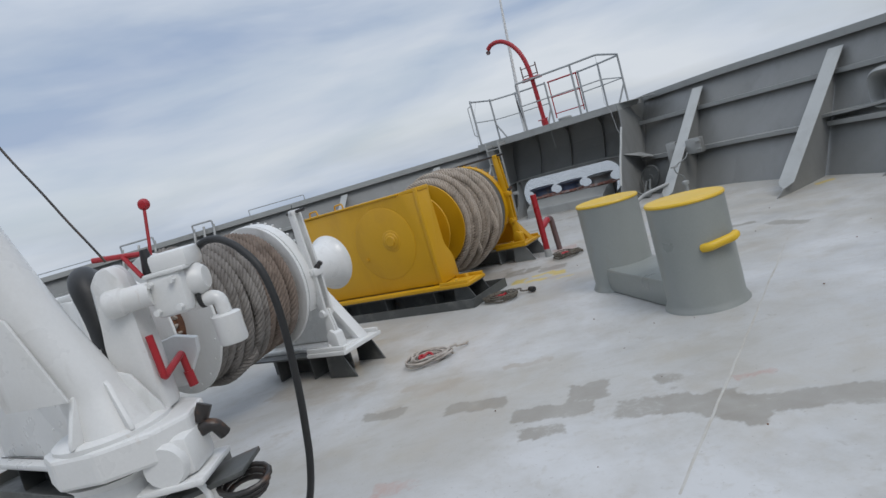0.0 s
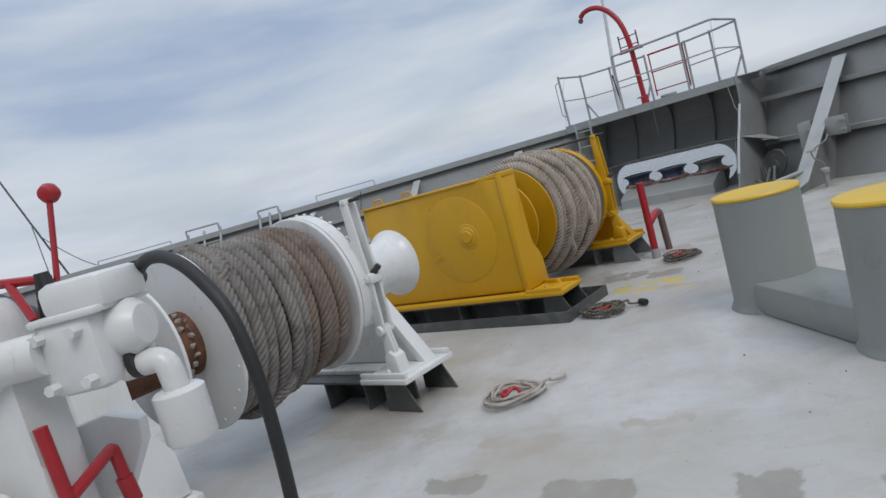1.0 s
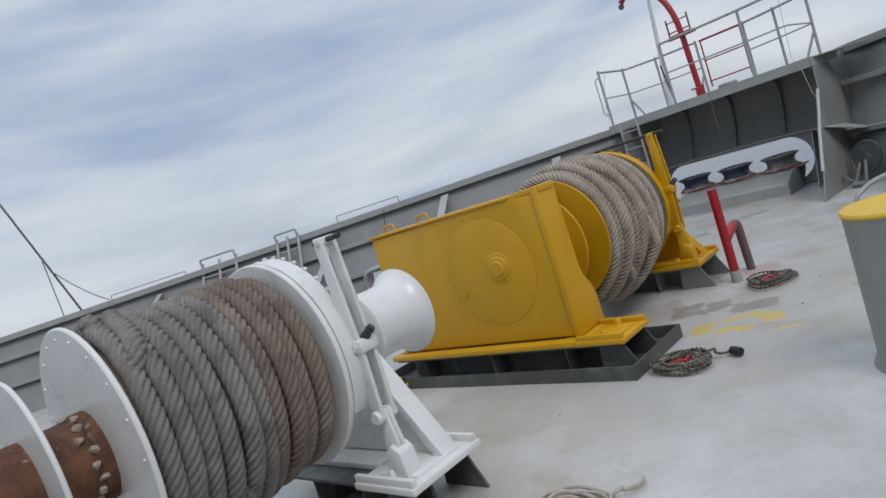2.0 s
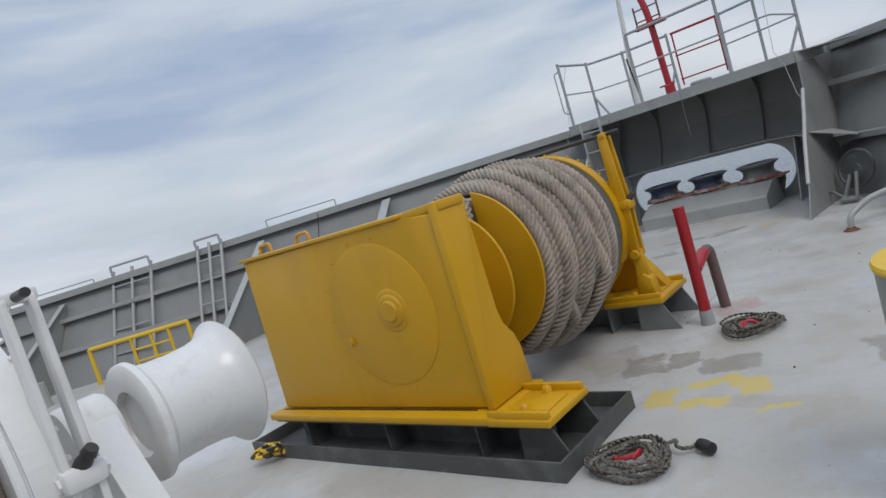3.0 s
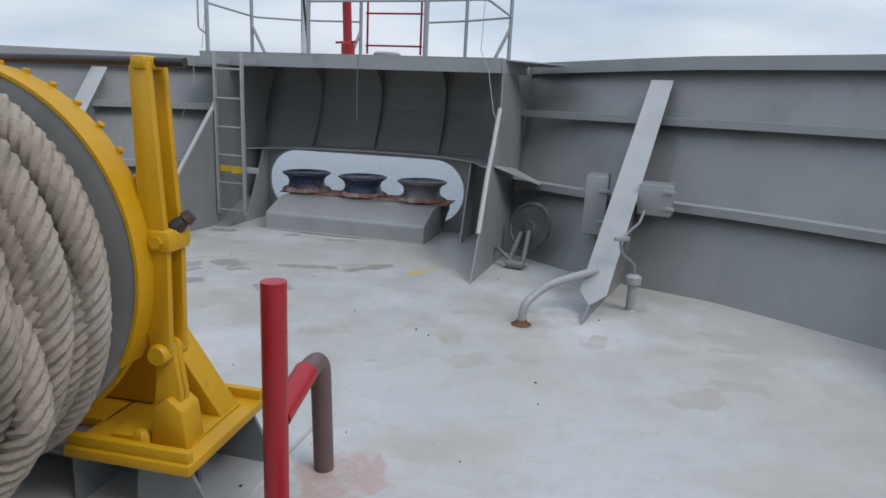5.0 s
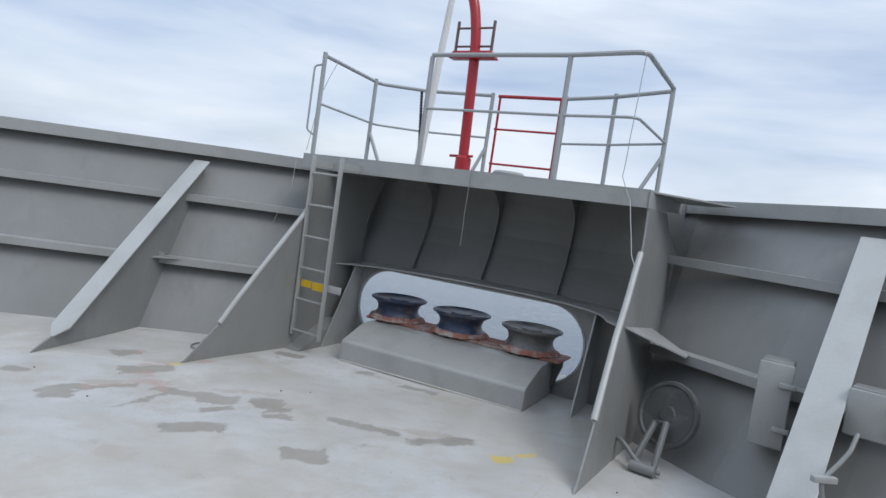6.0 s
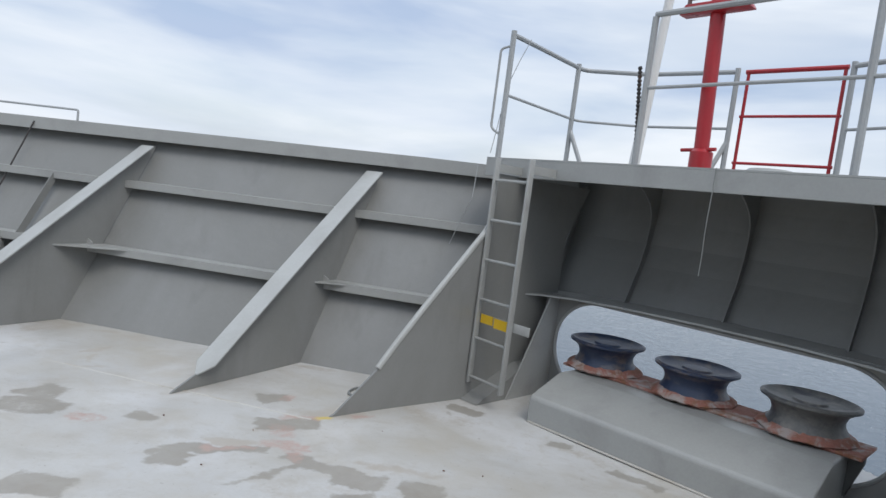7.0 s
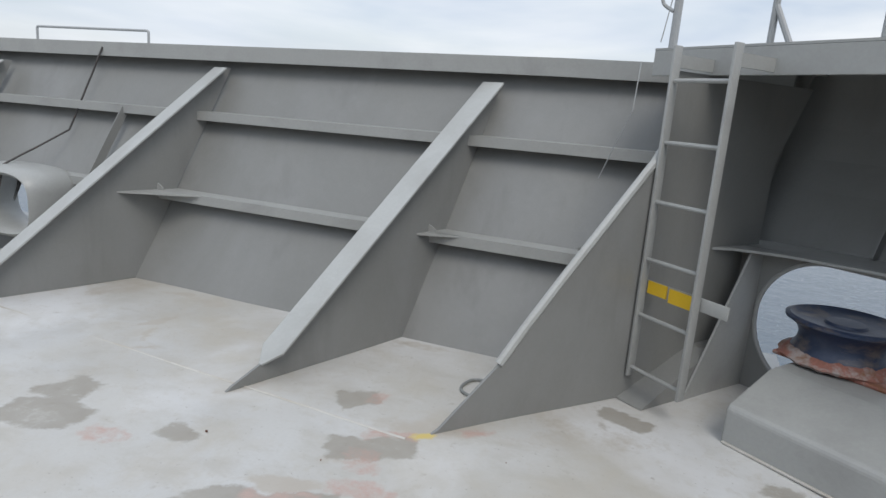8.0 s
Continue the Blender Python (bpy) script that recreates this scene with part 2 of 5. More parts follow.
def sea_material():
    m = surface("grey sea water", (0.05, 0.075, 0.10), 0.16, grain=0.1, bump=0.0)
    nt = m.node_tree
    geo = nt.nodes.new("ShaderNodeNewGeometry")
    tex = node(nt, "ShaderNodeTexNoise", Scale=0.55, Detail=8.0, Roughness=0.62, Distortion=0.4)
    nt.links.new(geo.outputs["Position"], tex.inputs["Vector"])
    bp = node(nt, "ShaderNodeBump", Strength=1.0, Distance=0.12)
    nt.links.new(tex.outputs["Fac"], bp.inputs["Height"])
    nt.links.new(bp.outputs[0], nt.nodes["Principled BSDF"].inputs["Normal"])
    return m


M_SEA = sea_material()


# ---------- building helpers ----------
def mesh_of(name, bm, material, smooth=False):
    me = bpy.data.meshes.new(name)
    bmesh.ops.recalc_face_normals(bm, faces=bm.faces)
    bm.to_mesh(me)
    bm.free()
    me.materials.append(material)
    if smooth:
        me.shade_smooth()
        me.set_sharp_from_angle(angle=radians(38))
    return me


def part(name, bm, material, parent, label="", smooth=True):
    ob = new(name, mesh_of(name, bm, material, smooth))
    ob.parent = parent
    if label:
        ob["label"] = label
    return ob


def thing(name, m, label, category, group="", kind=""):
    ob = new(name)
    ob.matrix_world = m
    return tagged(ob, label, category, group, kind)


def solo(name, bm, material, m, label, category, group="", kind="", smooth=True):
    ob = new(name, mesh_of(name, bm, material, smooth))
    ob.matrix_world = m
    return tagged(ob, label, category, group, kind)


def soften(bm, edges, r, seg=2):
    bmesh.ops.bevel(bm, geom=edges, offset=r, segments=seg, affect="EDGES", profile=0.5, clamp_overlap=True)


def box(bm, lo, hi, m=None, r=0.0):
    b2 = bmesh.new()
    bmesh.ops.create_cube(b2, size=1.0)
    lo, hi = Vector(lo), Vector(hi)
    for v in b2.verts:
        v.co = Vector([(lo[i] + hi[i]) / 2 + v.co[i] * (hi[i] - lo[i]) for i in range(3)])
    if r:
        soften(b2, b2.edges[:], r)
    return merge(bm, b2, m)


def merge(bm, other, m=None):
    made = {}
    for v in other.verts:
        made[v] = bm.verts.new(m @ v.co if m else v.co)
    for fc in other.faces:
        bm.faces.new([made[v] for v in fc.verts])
    other.free()
    return bm


def prism(bm, outline, depth, m=None, r=0.0, holes=()):
    """A plate: an outline in x and z, extruded from y = 0 to y = depth."""
    b2 = bmesh.new()
    near = [b2.verts.new((x, 0, z)) for x, z in outline]
    far = [b2.verts.new((x, depth, z)) for x, z in outline]
    n = len(outline)
    sides = [b2.faces.new((near[i], near[(i + 1) % n], far[(i + 1) % n], far[i])) for i in range(n)]
    if holes:
        edges = [b2.edges.get((near[i], near[(i + 1) % n])) for i in range(n)]
        edges2 = [b2.edges.get((far[i], far[(i + 1) % n])) for i in range(n)]
        for hole in holes:
            hn = [b2.verts.new((x, 0, z)) for x, z in hole]
            hf = [b2.verts.new((x, depth, z)) for x, z in hole]
            k = len(hole)
            for i in range(k):
                b2.faces.new((hn[i], hf[i], hf[(i + 1) % k], hn[(i + 1) % k]))
            edges += [b2.edges.get((hn[i], hn[(i + 1) % k])) for i in range(k)]
            edges2 += [b2.edges.get((hf[i], hf[(i + 1) % k])) for i in range(k)]
        bmesh.ops.triangle_fill(b2, edges=edges, use_beauty=True)
        bmesh.ops.triangle_fill(b2, edges=edges2, use_beauty=True)
    else:
        b2.faces.new(near)
        b2.faces.new(far[::-1])
        if r:
            soften(b2, b2.edges[:], r)
    return merge(bm, b2, m)


def lathe(bm, profile, seg=40, m=None):
    """A turned body round the y axis: the profile is (radius, y)."""
    b2 = bmesh.new()
    rings = []
    for rad, y in profile:
        if rad < 1e-5:
            rings.append([b2.verts.new((0, y, 0))])
        else:
            rings.append([b2.verts.new((rad * math.cos(2 * math.pi * k / seg), y, rad * math.sin(2 * math.pi * k / seg))) for k in range(seg)])
    for a, b in zip(rings, rings[1:]):
        for k in range(seg):
            j = (k + 1) % seg
            if len(a) == 1 and len(b) > 1:
                b2.faces.new((a[0], b[j], b[k]))
            elif len(b) == 1 and len(a) > 1:
                b2.faces.new((a[k], a[j], b[0]))
            elif len(a) > 1:
                b2.faces.new((a[k], a[j], b[j], b[k]))
    if len(rings[0]) > 1:
        b2.faces.new(rings[0][::-1])
    if len(rings[-1]) > 1:
        b2.faces.new(rings[-1])
    return merge(bm, b2, m)


UPRIGHT = pose(0, 0, 0, 90, 0, 0)  # turns the lathe's y axis up


def sweep(bm, pts, r, seg=10, lobes=0, lay=0.25, cap=True):
    """A round bar or a laid rope (that many strands, one full twist each lay metres) along points."""
    pts = [Vector(q) for q in pts]
    n = len(pts)
    tangents = [(pts[min(i + 1, n - 1)] - pts[max(i - 1, 0)]).normalized() for i in range(n)]
    side = tangents[0].orthogonal().normalized()
    shape = [1.0] * seg
    if lobes:
        per = 6
        seg = lobes * per
        d = 1 / (1 + math.sin(math.pi / lobes))
        rs = 1 - d
        shape = []
        for k in range(seg):
            a = ((k % per) / per - 0.5) * 2 * math.pi / lobes
            shape.append(max(0.70 if lobes < 5 else 0.80, d * math.cos(a) + math.sqrt(max(0.0, rs * rs - (d * math.sin(a)) ** 2))))
    rings, along = [], 0.0
    for i in range(n):
        if i:
            along += (pts[i] - pts[i - 1]).length
        side = (side - tangents[i] * side.dot(tangents[i])).normalized()
        up = tangents[i].cross(side)
        twist = 2 * math.pi * along / lay if lobes else 0.0
        ring = []
        for k in range(seg):
            a = 2 * math.pi * k / seg + twist
            ring.append(bm.verts.new(pts[i] + (side * math.cos(a) + up * math.sin(a)) * (r * shape[k])))
        rings.append(ring)
    for a, b in zip(rings, rings[1:]):
        for k in range(seg):
            j = (k + 1) % seg
            bm.faces.new((a[k], a[j], b[j], b[k]))
    if cap:
        bm.faces.new(rings[0][::-1])
        bm.faces.new(rings[-1])
    return bm


def rounded(pts, r=0.08, seg=5):
    """The same polyline with rounded corners."""
    pts = [Vector(q) for q in pts]
    out = [pts[0]]
    for a, b, c in zip(pts, pts[1:], pts[2:]):
        d1, d2 = (a - b), (c - b)
        k = min(r, d1.length * 0.45, d2.length * 0.45)
        p, q = b + d1.normalized() * k, b + d2.normalized() * k
        out += [(p * (1 - s) ** 2 + b * 2 * s * (1 - s) + q * s * s) for s in [i / seg for i in range(seg + 1)]]
    return out + [pts[-1]]


def bar(bm, a, b, r, seg=10):
    return sweep(bm, [a, b], r, seg)


def fresh():
    return bmesh.new()


DECK_AFT = -0.045   # the deck rises a little towards the bow


def deck_z(y):
    """Height of the deck: level round the fairlead, a little lower aft."""
    u = min(1.0, max(0.0, (10.5 - y) / 2.5))
    return DECK_AFT * u * u * (3 - 2 * u)


W = pose(-0.80, 7.468, DECK_AFT, 0, 0, -31.5) @ Matrix.Scale(1.04, 4)   # the winches: x across the shaft, y along it, z up
SHAFT = 0.868
F = pose(2.28, 13.35, 0, 0, 0, -38.6)    # the bow platform: x along its edge, y outboard
G = pose(2.331, 13.413, 0, 0, 0, -34.6)  # the bow fairlead under it: x along it, y outboard

# ---------- sea and deck ----------
bm = fresh()
bmesh.ops.create_grid(bm, x_segments=40, y_segments=40, size=4500)
solo("water", bm, M_SEA, pose(0, 0, -15), "grey-blue open sea with small waves", "sea", kind="structure", smooth=False)

# worn places of the deck paint: x, y, length, width, turn in degrees
DARK = [(3.5, 6.72, 0.17, 0.53, 20), (3.22, 7.23, 0.37, 0.11, -20), (-0.83, 4.14, 0.35, 0.17, -15), (-0.16, 3.86, 0.44, 0.18, -20), (0.31, 3.44, 0.48, 0.21, -18), (0.21, 3.19, 0.27, 0.15, -10), (0.57, 3.61, 0.25, 0.27, -15), (1.04, 3.48, 0.19, 0.15, -20), (0.94, 3.12, 0.64, 0.25, -22), (1.75, 2.68, 1.55, 0.25, -22), (1.13, 2.93, 0.25, 0.57, 35), (0.57, 8.1, 0.27, 0.37, -10), (0.82, 8.05, 0.21, 0.25, -15), (1.05, 7.79, 0.35, 0.25, -15), (1.85, 7.61, 0.31, 0.19, -10), (1.88, 7.36, 0.37, 0.23, -30)]
FAINT = [(-1.41, 4.88, 0.41, 0.19, -35), (-0.46, 4.41, 0.41, 0.21, -10), (-0.8, 4.17, 0.21, 0.21, 0), (0.28, 4.42, 0.35, 0.08, -8), (1.19, 6.87, 0.31, 0.21, 0), (1.12, 7.1, 0.62, 0.15, -35), (0.41, 8.26, 0.41, 0.31, 20), (-0.47, 4.51, 0.52, 0.15, -20), (-1.62, 5.34, 0.83, 0.52, -30)]
FORE_DARK = [(3.5, 6.72, 0.17, 0.53, 20), (3.22, 7.23, 0.37, 0.11, -20), (0.69, 11.7, 0.36, 0.17, 15), (1.14, 12.14, 0.2, 0.1, 5), (1.17, 12.01, 0.2, 0.1, 5), (0.76, 12.05, 0.24, 0.1, 30), (1.37, 11.44, 0.26, 0.2, 0), (1.7, 11.98, 0.5, 0.09, -25), (2.21, 11.83, 0.5, 0.12, 15), (0.31, 12.14, 0.5, 0.07, 60), (0.73, 12.25, 0.26, 0.2, 0), (1.05, 12.26, 0.22, 0.2, 10), (0.51, 12.3, 0.5, 0.12, -15), (-0.23, 12.03, 0.2, 0.16, 10)]
PORT_DARK = [(3.5, 6.72, 0.17, 0.53, 20), (3.22, 7.23, 0.37, 0.11, -20), (-0.04, 12.27, 0.5, 0.09, 25), (-0.23, 12.13, 0.16, 0.14, 25), (-1.27, 12.29, 0.41, 0.22, 10), (-1.36, 12.56, 0.2, 0.17, 10), (-0.66, 12.46, 0.2, 0.12, 0), (-0.17, 13.14, 0.2, 0.18, 40), (-1.3, 12.43, 0.41, 0.14, -20), (0.11, 12.76, 0.4, 0.18, 30), (-0.54, 11.56, 0.3, 0.2, 10), (1.05, 13.61, 0.26, 0.14, -20), (1.74, 13.28, 0.16, 0.12, 0), (2.17, 12.95, 0.3, 0.1, -30)]
SIDE_FAINT = [(4.11, 9.78, 0.3, 0.12, -20), (3.99, 9.55, 0.32, 0.12, -20), (3.81, 9.38, 0.32, 0.14, -20), (3.65, 9.12, 0.3, 0.14, -25), (3.19, 9.87, 0.3, 0.14, 30), (2.64, 9.75, 0.22, 0.16, 0), (2.29, 9.8, 0.26, 0.2, 10), (3.31, 9.06, 0.36, 0.2, 0), (2.33, 10.16, 0.2, 0.14, 0), (2.61, 10.58, 0.22, 0.1, 0), (2.9, 10.29, 0.34, 0.2, 0), (1.61, 10.43, 0.3, 0.16, 0), (0.43, 11.27, 0.24, 0.18, 0)]
PRIMER = [(0.15, 12.90, 0.22, 0.10, 20), (0.11, 12.65, 0.16, 0.20, 20), (-0.09, 13.17, 0.13, 0.15, 0), (-0.02, 12.30, 0.30, 0.07, 25), (0.28, 12.46, 0.18, 0.10, 20), (0.47, 13.10, 0.16, 0.06, 30), (0.31, 12.39, 0.09, 0.22, 20), (-0.88, 12.31, 0.2, 0.13, 5), (2.87, 7.53, 0.21, 0.21, 20), (2.6, 7.33, 0.16, 0.12, 0), (-0.65, 2.98, 0.31, 0.17, -10), (1.42, 3.21, 0.26, 0.1, -10), (0.2, 12.47, 0.22, 0.14, 20), (1.41, 8.88, 0.37, 0.33, 10)]
SPILT = [(0.25, 12.95, 0.10, 0.05, 40), (0.57, 7.49, 0.17, 0.27, -20), (0.76, 7.32, 0.27, 0.15, -10), (1.04, 7.4, 0.21, 0.25, 0), (0.88, 7.57, 0.31, 0.1, 0), (1.07, 7.07, 0.21, 0.07, 0), (2.55, 11.64, 0.17, 0.13, 10), (2.73, 11.72, 0.14, 0.05, 20), (4.96, 8.49, 0.3, 0.14, 0)]


# softly darkened places: grime by the machines and stay feet, strips along wall and fairlead feet: x, y, length, width,
# turn, strength
SOFT_DARK = [(-1.15, 4.95, 0.9, 0.4, -30, 0.55), (0.75, 8.0, 1.1, 0.5, -10, 0.4), (0.12, 12.78, 0.5, 0.26, 40, 0.7), (-0.15, 13.15, 0.34, 0.16, 10, 0.75), (0.02, 12.40, 0.7, 0.10, 25, 0.8), (0.85, 13.25, 0.9, 0.35, 25, 0.5), (0.35, 8.45, 1.03, 0.52, -30, 0.6), (-0.98, 5.56, 0.62, 0.36, -35, 0.6), (1.12, 8.83, 0.92, 0.51, 20, 0.45), (0.92, 3.18, 1.65, 0.72, -20, 0.35), (-0.31, 4.39, 1.66, 0.62, -15, 0.35), (0.89, 12.11, 2.01, 0.5, 10, 0.4), (2.19, 12.59, 1.2, 0.4, -35, 0.4), (-1.24, 12.61, 1.42, 0.51, 5, 0.35), (4.71, 9.3, 1.64, 0.36, -62, 0.4), (3.19, 10.29, 0.8, 0.4, 20, 0.4), (2.57, 7.37, 1.24, 0.62, 10, 0.3), (-1.76, 4.32, 0.83, 1.04, 0, 0.4),
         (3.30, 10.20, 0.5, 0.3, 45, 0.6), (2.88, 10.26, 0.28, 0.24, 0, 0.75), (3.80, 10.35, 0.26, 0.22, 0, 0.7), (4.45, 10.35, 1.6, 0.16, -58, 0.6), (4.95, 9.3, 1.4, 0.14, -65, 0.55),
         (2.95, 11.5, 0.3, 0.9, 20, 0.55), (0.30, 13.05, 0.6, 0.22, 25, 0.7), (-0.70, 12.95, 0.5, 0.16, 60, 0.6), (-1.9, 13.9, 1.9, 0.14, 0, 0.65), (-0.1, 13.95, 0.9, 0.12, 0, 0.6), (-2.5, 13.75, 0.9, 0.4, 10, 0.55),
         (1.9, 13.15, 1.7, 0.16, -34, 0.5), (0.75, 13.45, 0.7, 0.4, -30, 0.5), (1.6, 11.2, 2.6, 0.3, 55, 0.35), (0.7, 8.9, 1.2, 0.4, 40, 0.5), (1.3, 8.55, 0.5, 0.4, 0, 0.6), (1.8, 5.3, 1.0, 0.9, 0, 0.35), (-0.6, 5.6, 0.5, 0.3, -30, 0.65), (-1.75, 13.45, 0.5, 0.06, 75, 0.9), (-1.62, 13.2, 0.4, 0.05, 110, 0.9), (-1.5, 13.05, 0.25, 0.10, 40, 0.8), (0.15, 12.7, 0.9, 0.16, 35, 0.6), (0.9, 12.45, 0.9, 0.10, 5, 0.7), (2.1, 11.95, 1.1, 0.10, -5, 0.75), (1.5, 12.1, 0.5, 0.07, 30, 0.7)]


def wave_field(x, y, scale, seed):
    """A smooth random field, about -1 to 1, with features of about the given size in metres."""
    rnd = np.random.RandomState(seed)
    out = np.zeros_like(x)
    for k in range(14):
        a, q = rnd.uniform(0, 2 * np.pi), rnd.uniform(0.6, 1.8) * 2 * np.pi / scale
        out += np.sin(x * np.cos(a) * q + y * np.sin(a) * q + rnd.uniform(0, 6.28))
    return out / 5.0


def ramp01(v):
    v = np.clip(v, 0, 1)
    return v * v * (3 - 2 * v)


def build_deck():
    xs = np.concatenate([np.linspace(-14, -3.2, 10)[:-1], np.arange(-3.2, 5.6, 0.028), np.linspace(5.6, 7.2, 8)])
    ys = np.concatenate([np.linspace(-14, 1.2, 12)[:-1], np.arange(1.2, 14.15, 0.026), np.linspace(14.15, 15.4, 6)])
    gx, gy = np.meshgrid(xs, ys)
    z = 0.004 * wave_field(gx, gy, 1.6, 3) * ((gx > -3) & (gy > 1.4)) + DECK_AFT * ramp01((10.5 - gy) / 2.5)
    wx, wy = gx + 0.022 * wave_field(gx, gy, 0.30, 5) + 0.013 * wave_field(gx, gy, 0.11, 8), gy + 0.022 * wave_field(gx, gy, 0.30, 6) + 0.013 * wave_field(gx, gy, 0.11, 9)
    layers = np.zeros((4, *gx.shape))
    rnd = np.random.RandomState(4)
    for layer, rows, strength in ((0, DARK, 0.9), (3, FAINT, 0.75), (0, FORE_DARK, 0.97), (0, PORT_DARK, 0.93), (3, SIDE_FAINT, 0.75), (1, PRIMER, 0.62), (2, SPILT, 0.85)):
        for px, py, a, b, turn in rows:
            c, s = math.cos(radians(turn)), math.sin(radians(turn))
            near = (np.abs(gx - px) < 1.2) & (np.abs(gy - py) < 1.2)
            lx, ly = (wx[near] - px) * c + (wy[near] - py) * s, -(wx[near] - px) * s + (wy[near] - py) * c
            edge = np.minimum(a / 2 - np.abs(lx), b / 2 - np.abs(ly))
            layers[layer][near] = np.maximum(layers[layer][near], ramp01(edge / 0.05 + 0.5) * strength * rnd.uniform(0.75, 1.0))
    for px, py, a, b, turn, strength in SOFT_DARK:
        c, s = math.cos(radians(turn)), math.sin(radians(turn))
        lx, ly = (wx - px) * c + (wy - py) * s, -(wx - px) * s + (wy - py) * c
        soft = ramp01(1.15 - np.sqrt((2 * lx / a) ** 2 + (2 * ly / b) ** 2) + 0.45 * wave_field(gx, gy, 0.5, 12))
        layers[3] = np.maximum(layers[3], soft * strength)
    n, m = gx.shape
    keep = []
    hull = [(-14, -14), (6.9, -14), (6.9, 7.0), (6.0, 10.0), (4.7, 12.4), (3.35, 14.6), (1.6, 15.1), (-14, 15.1)]
    cx, cy = (gx[:-1, :-1] + gx[1:, 1:]) / 2, (gy[:-1, :-1] + gy[1:, 1:]) / 2
    inside = np.ones_like(cx, bool)
    for (ax, ay), (bx, by) in zip(hull, hull[1:] + hull[:1]):
        inside &= (bx - ax) * (cy - ay) - (by - ay) * (cx - ax) >= 0
    idx = np.arange(n * m).reshape(n, m)
    quads = np.stack([idx[:-1, :-1], idx[:-1, 1:], idx[1:, 1:], idx[1:, :-1]], -1)[inside]
    me = bpy.data.meshes.new("deck_floor")
    me.from_pydata(np.stack([gx, gy, z], -1).reshape(-1, 3), [], quads)
    at = me.color_attributes.new("wear", "FLOAT_COLOR", "POINT")
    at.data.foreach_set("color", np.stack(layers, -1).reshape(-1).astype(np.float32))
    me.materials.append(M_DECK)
    me.shade_smooth()
    return tagged(new("deck_floor", me), "worn light grey painted steel deck with stains and patches", "deck", kind="structure")


deck = build_deck()


def seam(a, b, w=0.016):
    """A welded seam: a low rounded bead along the deck."""
    b2 = fresh()
    a, b = Vector(a), Vector(b)
    n = max(4, int((b - a).length / 0.12))
    off = (b - a).normalized().cross(Vector((0, 0, 1)))
    sweep(b2, [a + (b - a) * i / n + off * random.uniform(-0.004, 0.004) for i in range(n + 1)], w / 2, 6)
    for v in b2.verts:
        v.co.z = v.co.z * 0.5 + deck_z(v.co.y)
    return part("weld_seam", b2, M_SEAM, deck)


seam((0.66, 2.26, 0), (3.15, 6.05, 0))
seam((1.05, 8.85, 0), (2.78, 11.35, 0))
seam((-2.9, 13.1, 0), (0.2, 12.9, 0))


# ---------- bulwarks ----------
def panel(bm, rows, thick, gap=None):
    """A plate through rows of points; its thickness lies on the outboard side, given with each point."""
    inner = [[bm.verts.new(p) for p, _ in row] for row in rows]
    outer = [[bm.verts.new(Vector(p) + Vector(o) * thick) for p, o in row] for row in rows]
    for grid, flip in ((inner, False), (outer, True)):
        for i, (a, b) in enumerate(zip(grid, grid[1:])):
            for k in range(len(a) - 1):
                if (i, k) == gap:
                    continue
                bm.faces.new((a[k], b[k], b[k + 1], a[k + 1]) if not flip else (a[k], a[k + 1], b[k + 1], b[k]))
    rim = [[r[0] for r in inner], [r[0] for r in outer]], [[r[-1] for r in inner], [r[-1] for r in outer]], [inner[0], outer[0]], [inner[-1], outer[-1]]
    for i, o in rim:
        for k in range(len(i) - 1):
            bm.faces.new((i[k], i[k + 1], o[k + 1], o[k]))
    return bm


def outward(base):
    """Outboard normals of a base line that runs with the sea on its left."""
    normals = []
    for i in range(len(base)):
        a, b = base[max(i - 1, 0)], base[min(i + 1, len(base) - 1)]
        d = (Vector(b) - Vector(a)).normalized()
        normals.append(Vector((-d.y, d.x, 0)))
    return normals


FLARE = 0.5


def bulwark(name, base, top, label, skew=(), gap=None, flare=FLARE):
    """A flared bulwark plate on a base line, with its cap rail; top gives the height at each point."""
    base = [Vector((*q, 0)) for q in base]
    nrm = outward(base)
    for k, v in skew:
        nrm[k] = Vector(v)
    bm = fresh()
    rows = []
    for q, nn, zt in zip(base, nrm, top):
        zs = [-0.06, 0.25, 0.62, 1.05, 1.4, zt]
        rows.append([(q + nn * (flare * z) + Vector((0, 0, z)), nn) for z in zs])
    panel(bm, rows, 0.02, gap)
    wall = solo(name, bm, M_GREY, Matrix(), label, "bulwark", kind="structure", smooth=False)
    bm = fresh()
    rows = []
    for q, nn, zt in zip(base, nrm, top):
        o = q + nn * (flare * zt)
        nn = nn.normalized()
        section = [(-0.18, -0.115), (-0.18, 0.0), (0.14, 0.0), (0.14, -0.014), (-0.166, -0.014), (-0.166, -0.115)]
        rows.append([o + nn * s + Vector((0, 0, zt + h)) for s, h in section])
    rings = [[bm.verts.new(p) for p in row] for row in rows]
    for a, b in zip(rings, rings[1:]):
        for k in range(len(a)):
            j = (k + 1) % len(a)
            bm.faces.new((a[k], a[j], b[j], b[k]))
    bm.faces.new(rings[0])
    bm.faces.new(rings[-1][::-1])
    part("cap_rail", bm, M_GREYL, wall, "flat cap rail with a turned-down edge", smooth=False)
    return wall, base, nrm


def stiffener(wall, base, nrm, height, depth=0.15, t0=0.0, t1=1.0, flare=FLARE, rise=0.0):
    """A horizontal flat bar welded along the inner side of a bulwark."""
    n = len(base)
    bm = fresh()
    rings = []
    steps = 3 * n
    for i in range(steps + 1):
        s = (t0 + (t1 - t0) * i / steps) * (n - 1)
        k = min(int(s), n - 2)
        q = base[k].lerp(base[k + 1], s - k)
